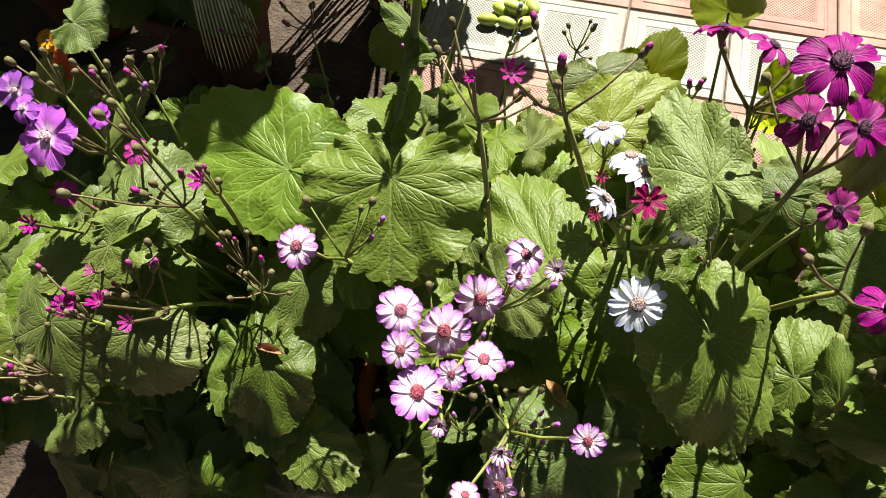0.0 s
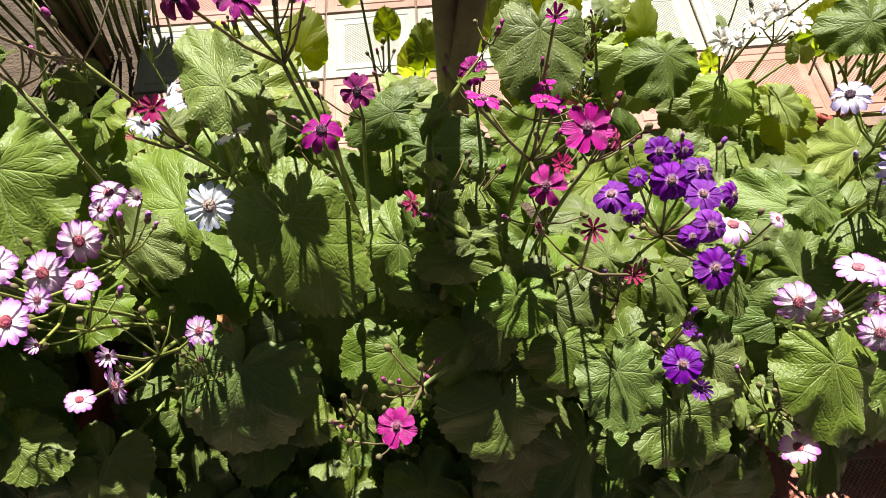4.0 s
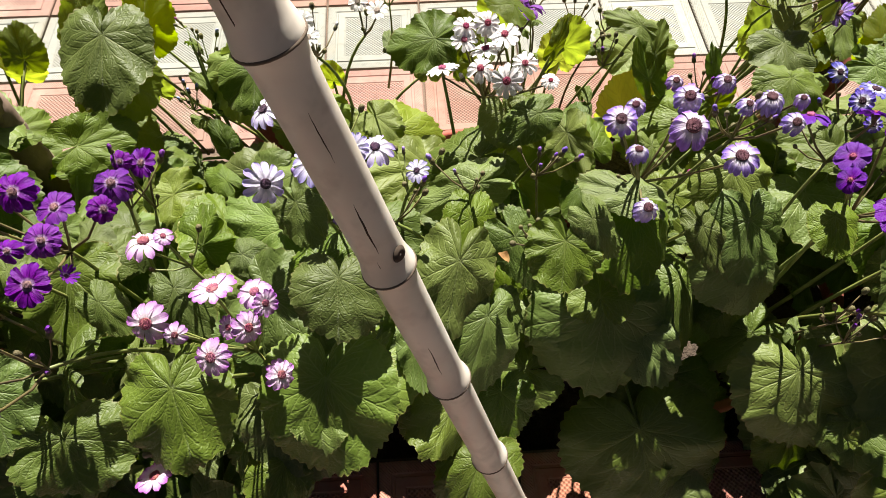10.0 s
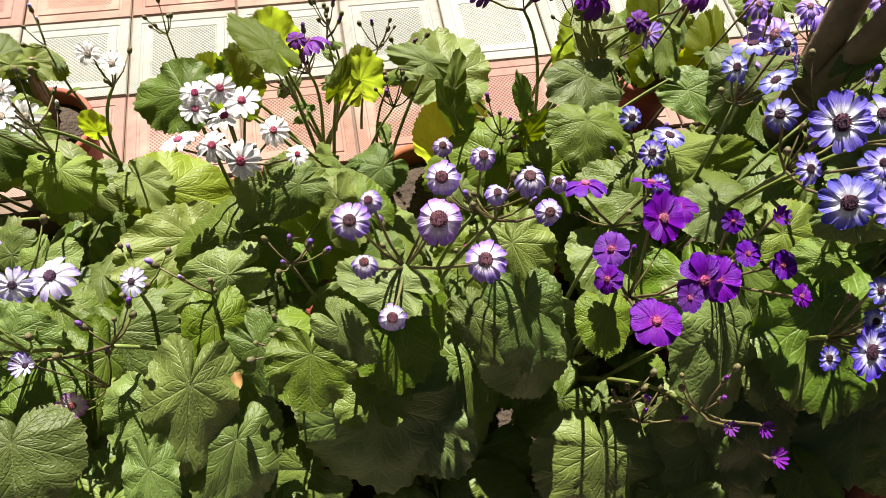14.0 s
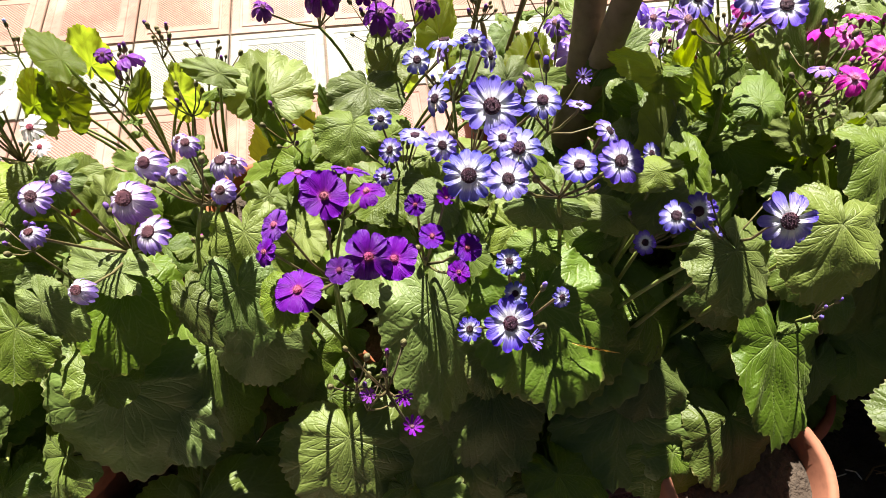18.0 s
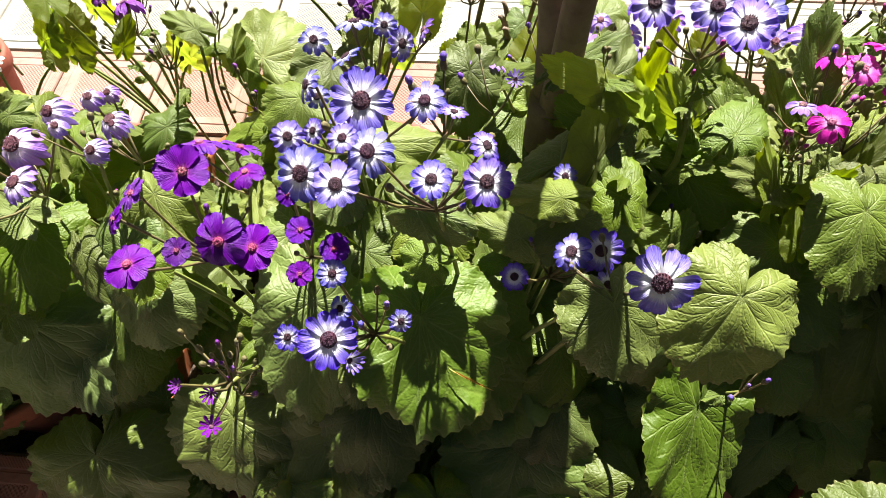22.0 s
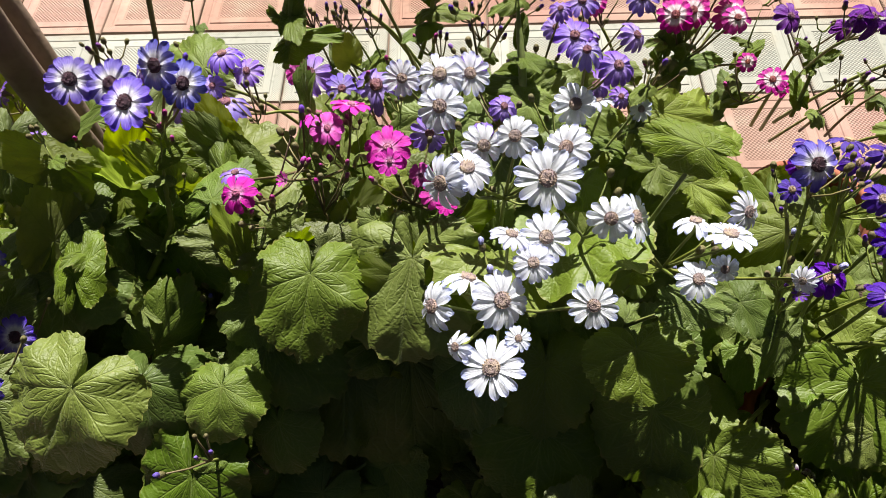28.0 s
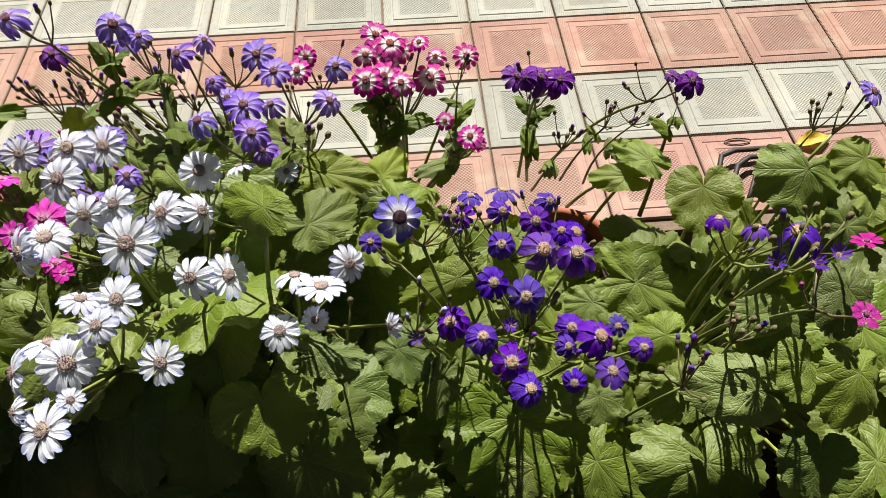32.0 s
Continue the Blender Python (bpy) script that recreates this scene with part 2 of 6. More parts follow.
BLOOM = {
    "X": (petal_material("petal_deep_magenta", [(0.0, (0.6, 0.4, 0.55)), (0.2, (0.5, 0.22, 0.42)), (0.28, (0.24, 0.002, 0.15)), (1.0, (0.19, 0.001, 0.13))], thin=0.15), (0.03, 0.006, 0.03), (0.09, 0.02, 0.06)),
    "G": (petal_material("petal_bright_pink", [(0.0, (0.75, 0.5, 0.66)), (0.24, (0.7, 0.3, 0.6)), (0.4, (0.6, 0.05, 0.42)), (1.0, (0.52, 0.03, 0.4))]), (0.25, 0.03, 0.14), (0.5, 0.25, 0.35)),
    "Q": (petal_material("petal_nodding_purple", [(0.0, (0.28, 0.12, 0.36)), (0.3, (0.14, 0.012, 0.25)), (1.0, (0.095, 0.004, 0.22))], thin=0.15), (0.1, 0.03, 0.1), (0.25, 0.12, 0.15)),
    "K": (petal_material("petal_bright_violet", [(0.0, (0.75, 0.6, 0.75)), (0.26, (0.7, 0.5, 0.75)), (0.4, (0.45, 0.1, 0.6)), (1.0, (0.32, 0.05, 0.55))]), (0.5, 0.3, 0.4), (0.7, 0.55, 0.6)),
    "P": (petal_material("petal_pink_white", [(0.0, (0.5, 0.26, 0.44)), (0.28, (0.8, 0.72, 0.8)), (0.52, (0.7, 0.5, 0.73)), (0.85, (0.4, 0.12, 0.5))]), (0.2, 0.03, 0.1), (0.38, 0.13, 0.13)),
    "W": (petal_material("petal_white", [(0.0, (0.5, 0.5, 0.62)), (0.3, (0.74, 0.77, 0.88)), (0.66, (0.76, 0.79, 0.93)), (0.98, (0.34, 0.4, 0.84))], thin=0.45), (0.2, 0.15, 0.17), (0.34, 0.26, 0.2)),
    "R": (petal_material("petal_crimson", [(0.0, (0.45, 0.15, 0.25)), (0.22, (0.26, 0.002, 0.08)), (1.0, (0.22, 0.001, 0.07))], thin=0.15), (0.12, 0.01, 0.03), (0.3, 0.05, 0.06)),
    "M": (petal_material("petal_magenta", [(0.0, (0.6, 0.35, 0.5)), (0.2, (0.55, 0.2, 0.42)), (0.3, (0.33, 0.003, 0.2)), (1.0, (0.3, 0.002, 0.19))], thin=0.15), (0.12, 0.015, 0.06), (0.3, 0.12, 0.2)),
    "N": (petal_material("petal_magenta_white_ring", [(0.0, (0.8, 0.7, 0.76)), (0.42, (0.82, 0.72, 0.78)), (0.55, (0.5, 0.03, 0.3)), (1.0, (0.42, 0.015, 0.28))]), (0.2, 0.02, 0.05), (0.4, 0.12, 0.08)),
    "D": (petal_material("petal_purple", [(0.0, (0.5, 0.38, 0.55)), (0.22, (0.42, 0.28, 0.52)), (0.3, (0.16, 0.003, 0.28)), (1.0, (0.115, 0.002, 0.27))], thin=0.25), (0.1, 0.02, 0.1), (0.4, 0.25, 0.2)),
    "B": (petal_material("petal_blue_white", [(0.0, (0.7, 0.7, 0.84)), (0.38, (0.8, 0.8, 0.92)), (0.56, (0.25, 0.22, 0.68)), (0.85, (0.085, 0.06, 0.5))]), (0.018, 0.004, 0.02), (0.06, 0.015, 0.03)),
    "L": (petal_material("petal_lilac_white", [(0.0, (0.66, 0.62, 0.78)), (0.4, (0.74, 0.71, 0.86)), (0.7, (0.48, 0.42, 0.76)), (1.0, (0.32, 0.24, 0.68))]), (0.02, 0.008, 0.035), (0.08, 0.03, 0.06)),
    "V": (petal_material("petal_violet_white", [(0.0, (0.72, 0.62, 0.76)), (0.4, (0.8, 0.73, 0.88)), (0.62, (0.34, 0.22, 0.66)), (0.95, (0.16, 0.065, 0.46))]), (0.05, 0.01, 0.025), (0.12, 0.04, 0.05)),
    "U": (petal_material("petal_blue_violet", [(0.0, (0.66, 0.58, 0.74)), (0.22, (0.56, 0.46, 0.72)), (0.3, (0.1, 0.02, 0.38)), (1.0, (0.06, 0.008, 0.33))]), (0.3, 0.2, 0.14), (0.46, 0.34, 0.22)),
    "A": (petal_material("petal_mauve", [(0.0, (0.66, 0.58, 0.78)), (0.3, (0.42, 0.32, 0.74)), (0.6, (0.24, 0.14, 0.62)), (1.0, (0.16, 0.07, 0.52))]), (0.12, 0.04, 0.1), (0.3, 0.14, 0.12)),
    "E": (petal_material("petal_red_purple", [(0.0, (0.42, 0.12, 0.38)), (0.18, (0.24, 0.03, 0.28)), (0.3, (0.12, 0.003, 0.28)), (1.0, (0.085, 0.002, 0.27))], thin=0.25), (0.26, 0.04, 0.12), (0.42, 0.12, 0.2)),
    "S": (petal_material("petal_small_white", [(0.0, (0.7, 0.68, 0.66)), (0.3, (0.84, 0.84, 0.84)), (1.0, (0.83, 0.83, 0.86))]), (0.3, 0.26, 0.24), (0.5, 0.4, 0.3)),
    "Y": (petal_material("petal_white_rosy_eye", [(0.0, (0.7, 0.45, 0.55)), (0.3, (0.84, 0.81, 0.84)), (1.0, (0.84, 0.83, 0.88))]), (0.22, 0.02, 0.08), (0.34, 0.08, 0.12)),
}
DISC = {c: plain_material("disc_" + v[0].name, v[1], v[2], 3.5, 0.7, 0.9, 0.004, vary=0.1) for c, v in BLOOM.items()}


# ---- mesh helpers ----
def mesh_of(name, verts, faces, material, uvs=None):
    me = bpy.data.meshes.new(name)
    me.from_pydata(verts, [], faces)
    me.shade_smooth()
    me.materials.append(material)
    if uvs is not None:
        layer = me.uv_layers.new(name="uv")
        for loop in me.loops:
            layer.data[loop.index].uv = uvs[loop.vertex_index]
    return me


def bm_mesh(name, bm, material, smooth=True):
    me = bpy.data.meshes.new(name)
    bm.to_mesh(me)
    bm.free()
    if smooth:
        me.shade_smooth()
    me.materials.append(material)
    return me


def part(name, me, parent, m, label=""):
    """Links a mesh as one part; m is its pose in the world of its parent."""
    ob = new(name, me)
    ob.parent = parent
    ob.matrix_basis = m
    if label:
        tagged(ob, label)
    return ob


def tube(points, radii, sides=7, cap=True):
    """Vertices and faces of a tapering tube along points."""
    pts = [Vector(p) for p in points]
    verts, faces = [], []
    ref = Vector((1, 0.2, 0.1))
    for i, p in enumerate(pts):
        d = (pts[min(i + 1, len(pts) - 1)] - pts[max(i - 1, 0)]).normalized()
        u = (ref - d * ref.dot(d))
        u = (u if u.length > 1e-3 else Vector((0, 1, 0)) - d * d.y).normalized()
        v = d.cross(u)
        ref = u
        for k in range(sides):
            a = 2 * math.pi * k / sides
            verts.append(p + (u * math.cos(a) + v * math.sin(a)) * radii[i])
    for i in range(len(pts) - 1):
        for k in range(sides):
            a, b = i * sides + k, i * sides + (k + 1) % sides
            faces.append((a, b, b + sides, a + sides))
    if cap:
        faces.append(tuple(range(sides))[::-1])
        faces.append(tuple(range((len(pts) - 1) * sides, len(pts) * sides)))
    return verts, faces


def bend(a, b, sag, n=7, side=0.0):
    """Points from a to b that leave a upwards and curve over."""
    a, b = Vector(a), Vector(b)
    out = []
    for i in range(n + 1):
        t = i / n
        p = a.lerp(b, t)
        p.z += sag * 4 * t * (1 - t)
        p.x += side * math.sin(t * math.pi)
        out.append(p)
    return out


def lathe(profile, sides=28):
    verts, faces = [], []
    for r, z in profile:
        for k in range(sides):
            a = 2 * math.pi * k / sides
            verts.append((r * math.cos(a), r * math.sin(a), z))
    for i in range(len(profile) - 1):
        for k in range(sides):
            a, b = i * sides + k, i * sides + (k + 1) % sides
            faces.append((a, b, b + sides, a + sides))
    return verts, faces


# ---- leaves, flowers, buds: a few unit meshes of each kind ----
VEINS = (0, 34, 66, 100, 138)
OUTLINE = ((0, 1.0), (15, 0.985), (30, 0.95), (45, 0.91), (60, 0.87), (75, 0.83), (90, 0.79), (105, 0.75), (120, 0.69), (135, 0.61), (150, 0.51), (163, 0.4), (172, 0.25), (177, 0.12))


def leaf_mesh(seed, material, droop, wave, fold, lobes):
    rnd = random.Random(seed)
    n_a, n_r = 168, 11
    phase, teeth = rnd.uniform(0, 6.28), rnd.choice((37, 41, 47, 53))
    shift = Vector((rnd.uniform(0, 9), rnd.uniform(0, 9), 3.0))
    bias = rnd.uniform(-0.18, 0.18)
    verts, uvs, faces = [(0, 0, 0)], [(0.0, 0.0)], []
    stretch = [rnd.uniform(0.93, 1.07) for _ in range(2)]
    degs = [d for d, _ in OUTLINE]
    for j in range(1, n_r + 1):
        f = j / n_r
        for i in range(n_a + 1):
            deg = -176 + 352 * i / n_a
            ad = abs(deg)
            rr = float(np.interp(ad, degs, [r for _, r in OUTLINE])) * stretch[deg > 0]
            near = min(abs(ad - v) for v in VEINS)
            rr *= 1 + lobes * (1 - near / 8.0) * (ad < 160)
            if j >= n_r - 1:
                tooth = abs(((deg * teeth / 360) % 1) - 0.5) * 2
                rr *= 1 + (0.055 * (tooth - 0.4) + rnd.uniform(-0.012, 0.012)) * (1 if j == n_r else 0.3)
            r = rr * f
            a = radians(deg)
            x, y = 0.69 * r * math.sin(a), r * math.cos(a)
            u = float(np.interp(ad, VEINS + (176,), (0, 1, 2, 3, 4, 5)))
            ridge = (0.014 * math.sin(math.pi * (u % 1.0)) + 0.02 * math.sin(math.pi * (u % 2.0) / 2)) * f ** 0.6 * (1.1 - 0.6 * f) + 0.1 * f * noise.noise(Vector((x * 2.2, y * 2.2, 0)) + shift) + 0.05 * f * noise.noise(Vector((x * 5, y * 5, 2)) + shift) + 0.021 * f * noise.noise(Vector((x * 13, y * 13, 4)) + shift) + bias * x * f
            z = ridge + fold * abs(x) - droop * (f * f) * (0.5 + 0.5 * rr) + wave * f * f * math.sin(5 * a + phase) + wave * 0.7 * f ** 3 * math.sin(11 * a + 2 * phase)
            if ad > 150:
                z += 0.05 * f * (ad - 150) / 26
            verts.append((x, y, z))
            uvs.append((u if deg >= 0 else u + 20, f))
    w = n_a + 1
    for i in range(n_a):
        faces.append((0, 1 + i + 1, 1 + i))
    for j in range(n_r - 1):
        for i in range(n_a):
            a = 1 + j * w + i
            faces.append((a, a + 1, a + 1 + w, a + w))
    return mesh_of("leaf", verts, faces, material, uvs)


LEAVES = []
leaf_rnd = random.Random(77)
for k in range(16):
    LEAVES.append(leaf_mesh(k, LEAF[(0, 0, 1, 0, 1, 0, 0, 1, 2, 2, 0, 1, 0, 0, 1, 0)[k]], leaf_rnd.uniform(0.08, 0.4), leaf_rnd.uniform(0.025, 0.07), leaf_rnd.uniform(-0.12, 0.26), leaf_rnd.uniform(0.004, 0.022)))
GREEN = [k for k in range(16) if k not in (8, 9)]
# brighter blades whose pale colour stands in for strong sunlight
PALE_SUNLIT = [leaf_mesh(40 + k, LEAF[3], leaf_rnd.uniform(0.08, 0.35), leaf_rnd.uniform(0.025, 0.06), leaf_rnd.uniform(-0.1, 0.2), leaf_rnd.uniform(0.004, 0.022)) for k in range(6)]
# leaves that hang over the pots, their fronts bent steeply down
HANGING = [leaf_mesh(20 + k, LEAF[(0, 1, 0, 0)[k]], (0.4, 0.5, 0.34, 0.58)[k], (0.05, 0.04, 0.06, 0.03)[k], (-0.1, -0.2, 0.0, -0.15)[k], (0.015, 0.008, 0.02, 0.012)[k]) for k in range(4)]


def petal_mesh(seed, material, count, width, cup, droop, ragged=0.1):
    rnd = random.Random(seed)
    verts, faces = [], []
    rows, cols = 9, 4
    for c in range(count):
        a0 = 2 * math.pi * (c + rnd.uniform(-0.17, 0.17)) / count
        reach, lift, twist = 1 - rnd.uniform(0, ragged), 0.03 * (c % 2) + rnd.uniform(-0.02, 0.02), rnd.uniform(-0.1, 0.1)
        bent = droop * rnd.uniform(0.7, 1.3)
        base = len(verts)
        for i in range(rows + 1):
            f = i / rows
            r = 0.16 + (reach - 0.16) * f
            half = 0.9 * width * (0.38 + 0.7 * f ** 0.8) * (1 if f < 0.6 else math.sqrt(max(0.0, 1 - ((f - 0.6) / 0.405) ** 2)) * 0.98 + 0.02)
            for j in range(cols + 1):
                s = 2 * j / cols - 1
                notch = -0.03 * (1 - abs(s)) * (i == rows)
                x, y = r + notch, s * half
                z = lift + cup * f - bent * f * f + 0.05 * half / width * (abs(s) ** 2) * (1 - f) + twist * y * f - 0.03 * math.cos(s * 3.1) * f + 0.03 * f * math.sin(4.5 * s + 9 * a0)
                shrink = 1 - 0.25 * bent * f * f
                verts.append((x * shrink * math.cos(a0) - y * math.sin(a0), x * shrink * math.sin(a0) + y * math.cos(a0), z))
        for i in range(rows):
            for j in range(cols):
                a = base + i * (cols + 1) + j
                faces.append((a, a + 1, a + cols + 2, a + cols + 1))
    return mesh_of("flower", verts, faces, material)


def disc_mesh(material, size):
    verts, faces = lathe([(size, -0.02), (size * 1.02, 0.04), (size * 0.9, 0.1), (size * 0.68, 0.145), (size * 0.45, 0.15), (size * 0.2, 0.135), (0.001, 0.13)], 18)
    rnd = random.Random(3)
    for ring, count in ((0.92, 20), (0.62, 13), (0.3, 7)):
        for k in range(count):
            a = 2 * math.pi * (k + rnd.random() * 0.4) / count
            x, y, h = size * ring * math.cos(a), size * ring * math.sin(a), rnd.uniform(0.05, 0.11)
            z, w, b = 0.08 + 0.06 * (1 - ring), size * 0.1, len(verts)
            verts += [(x - w, y - w, z), (x + w, y - w, z), (x + w, y + w, z), (x - w, y + w, z), (x * 1.12, y * 1.12, z + h)]
            faces += [(b, b + 1, b + 4), (b + 1, b + 2, b + 4), (b + 2, b + 3, b + 4), (b + 3, b, b + 4)]
    return mesh_of("disc", verts, faces, material)


# class: petals, width, cup, droop, disc size, diameter, facing
SHAPE = {
    "X": (9, 0.27, 0.2, 0.35, 0.2, 0.053, (0, -0.3, 0.9)),
    "G": (10, 0.27, 0.2, 0.3, 0.16, 0.06, (0, -0.25, 0.9)),
    "Q": (10, 0.26, 0.1, 0.6, 0.17, 0.062, (0, -0.15, 0.95)),
    "K": (8, 0.36, 0.2, 0.2, 0.14, 0.072, (0.4, -0.6, 0.6)),
    "P": (12, 0.235, 0.2, 0.3, 0.23, 0.06, (0, -0.45, 0.85)),
    "W": (14, 0.182, 0.12, 0.3, 0.24, 0.07, (0, -0.3, 0.9)),
    "R": (9, 0.22, 0.3, 0.2, 0.16, 0.05, (0, -0.4, 0.85)),
    "M": (8, 0.3, 0.2, 0.2, 0.16, 0.054, (0, -0.25, 0.9)),
    "N": (12, 0.22, 0.1, 0.3, 0.2, 0.062, (0, -0.35, 0.9)),
    "D": (12, 0.26, 0.15, 0.4, 0.17, 0.062, (0, -0.3, 0.9)),
    "B": (12, 0.235, 0.15, 0.2, 0.25, 0.065, (0, -0.5, 0.85)),
    "L": (12, 0.2, 0.1, 0.35, 0.2, 0.06, (0, -0.3, 0.9)),
    "V": (14, 0.2, 0.1, 0.75, 0.27, 0.065, (0, -0.05, 1.0)),
    "U": (10, 0.25, 0.1, 0.6, 0.22, 0.065, (0, -0.2, 0.95)),
    "A": (12, 0.2, 0.1, 0.5, 0.2, 0.063, (0, -0.15, 0.95)),
    "E": (9, 0.37, 0.2, 0.25, 0.15, 0.065, (0, -0.3, 0.9)),
    "S": (10, 0.22, 0.25, 0.3, 0.22, 0.042, (0, -0.3, 0.9)),
    "Y": (12, 0.2, 0.1, 0.3, 0.2, 0.06, (0, -0.25, 0.95)),
}
HEADS = {}
for c, (count, width, cup, droop, eye_size, dia, face) in SHAPE.items():
    HEADS[c] = [petal_mesh(hash_seed, BLOOM[c][0], count + extra, width, cup * cm, droop * dm) for hash_seed, extra, cm, dm in ((1, 0, 1, 0.7), (2, 1, 1.2, 1.1), (3, -1, 0.5, 1.5), (4, 0, 0.7, 1.25))]
    HEADS[c].append(petal_mesh(5, BLOOM[c][0], count, width * 0.7, 0.9, 0.15))
    HEADS[c].append(disc_mesh(DISC[c], eye_size))

bud_v, bud_f = lathe([(0.001, -0.5), (0.3, -0.42), (0.42, -0.1), (0.4, 0.2), (0.3, 0.42), (0.12, 0.5), (0.001, 0.5)], 9)
BUD_MESH = mesh_of("bud", bud_v, bud_f, BUD)
TIP = {}
for c in BLOOM:
    v, f = tube([(0, 0, 0.3), (0, 0, 0.5), (0, 0, 0.75), (0, 0, 1.0)], (0.24, 0.3, 0.34, 0.2), 12)
    v = [p * (1.12 if i % 2 else 0.88) * 1.0 if p.z < 0.9 else Vector((p.x, p.y, p.z + (0.14 if i % 2 else -0.06))) for i, p in enumerate(v)]
    TIP[c] = mesh_of("bud_tip", v, f, plain_material("bud_tip_" + c, tuple(0.3 * x + y for y, x in zip((0.08, 0.035, 0.045),  BLOOM[c][0].node_tree.nodes["Color Ramp"].color_ramp.elements[-1].color[:3])), tuple(BLOOM[c][0].node_tree.nodes["Color Ramp"].color_ramp.elements[-1].color[:3]), 5, 0.5, 0.3, 0.05))

plant_random = random.Random(11)


def plant(label, x, y):
    root = tagged(new("cineraria_plant"), label, "flower", "cineraria plants in the bed")
    root.location = (x, y, GROUND + 0.25)
    return root


def local(root, p):
    return Vector(p) - root.location


def frame_of(up, ahead):
    """Axes with z along up and y as near ahead as may be."""
    z = Vector(up).normalized()
    y = Vector(ahead)
    y = (y - z * y.dot(z)).normalized()
    return Matrix((y.cross(z), y, z)).transposed().to_4x4()


def under(root, p, most):
    """The foot of a stem: below p, drawn towards the root by at most so far."""
    d = Vector((root.location.x - p.x, root.location.y - p.y, 0))
    if d.length > most:
        d *= most / d.length
    return Vector((p.x + d.x, p.y + d.y, root.location.z))


TURNS = (Vector((0, -0.5, 0.86)), Vector((-0.75, -0.35, 0.55)), Vector((0.75, -0.35, 0.55)), Vector((0, 0.45, 0.9)))
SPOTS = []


def bloom(root, kind, places):
    """Flower heads, or buds where the kind ends in b, on stalks that meet in clusters."""
    rnd = plant_random
    c = kind[0]
    dia, face = SHAPE[c][5], Vector(SHAPE[c][6])
    rest = [Vector(p[:3]) for p in places]
    known = {tuple(Vector(p[:3])): (p[3], p[4]) for p in places}
    clusters = []
    for p in rest:
        for cl in clusters:
            if (p - sum(cl, Vector()) / len(cl)).length < 0.13:
                cl.append(p)
                break
        else:
            clusters.append([p])
    stem_mat = STEM if c in "WPLU" else STEM_DARK
    for cl in clusters:
        mid = sum(cl, Vector()) / len(cl)
        low = min(p.z for p in cl)
        joint = Vector((mid.x * 0.85 + root.location.x * 0.15, mid.y * 0.85 + root.location.y * 0.15 + 0.025, low - 0.09))
        base = under(root, joint, 0.2) + Vector((rnd.uniform(-0.03, 0.03), rnd.uniform(0.03, 0.1), -0.02))
        v, f = tube([q - root.location for q in bend(base, joint, 0.05, 8, rnd.uniform(-0.02, 0.02))], [0.0045 - 0.0002 * i for i in range(9)], 7)
        part("main_stem", mesh_of("main_stem", v, f, STEM), root, Matrix())
        for p in cl:
            wide, side = known[tuple(p)]
            toward = (TURNS[side] * 0.65 + face * (0.35 if side == 0 else 0.1) + Vector((rnd.gauss(0, 0.2), rnd.gauss(0, 0.17), rnd.gauss(0, 0.08)))).normalized()
            if kind.endswith("b"):
                put_bud(root, c, p, joint, rnd.uniform(0.013, 0.017), stem_mat)
                continue
            size = (wide or dia) / 2 * rnd.uniform(1.1, 1.22)
            pick = rnd.choice((0, 0, 1, 1, 2, 3)) if size > 0.016 else 4
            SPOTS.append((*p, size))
            centre = p - toward * size * 0.12
            m = Matrix.Translation(local(root, centre)) @ frame_of(toward, (rnd.uniform(-1, 1), rnd.uniform(-1, 1), 0.1)) @ Matrix.Scale(size, 4)
            head = part("flower", HEADS[c][pick], root, m)
            part("disc", HEADS[c][5], head, Matrix.Translation((0, 0, 0.02)))
            line = [joint, joint.lerp(centre, 0.45) + Vector((0, 0, -0.012)), centre - toward * size * 0.5, centre - toward * size * 0.18, centre - toward * size * 0.02]
            v, f = tube([q - root.location for q in line], (0.0026, 0.002, 0.002, size * 0.16, size * 0.22), 6)
            part("stalk", mesh_of("stalk", v, f, stem_mat), root, Matrix())
        for _ in range(rnd.choice((2, 3, 4, 5))):
            off = Vector((rnd.uniform(-0.06, 0.06), rnd.uniform(-0.03, 0.06), rnd.uniform(0.02, 0.085)))
            put_bud(root, c, joint + off, joint, rnd.uniform(0.009, 0.015), stem_mat)


def put_bud(root, c, p, joint, size, stem_mat):
    rnd = plant_random
    up = (p - joint).normalized() + Vector((0, 0, 0.6))
    m = Matrix.Translation(local(root, p)) @ frame_of(up, (0.3, 1, 0.1)) @ Matrix.Diagonal((size * 0.86, size * 0.86, size * 1.0, 1))
    b = part("bud", BUD_MESH, root, m)
    if rnd.random() < 0.4:
        part("bud_tip", TIP[c], b, Matrix())
    v, f = tube([joint - root.location, joint.lerp(p, 0.5) + Vector((0, 0, -0.008)) - root.location, p - root.location], (0.0017, 0.0014, 0.0012), 5)
    part("stalk", mesh_of("stalk", v, f, stem_mat), root, Matrix())


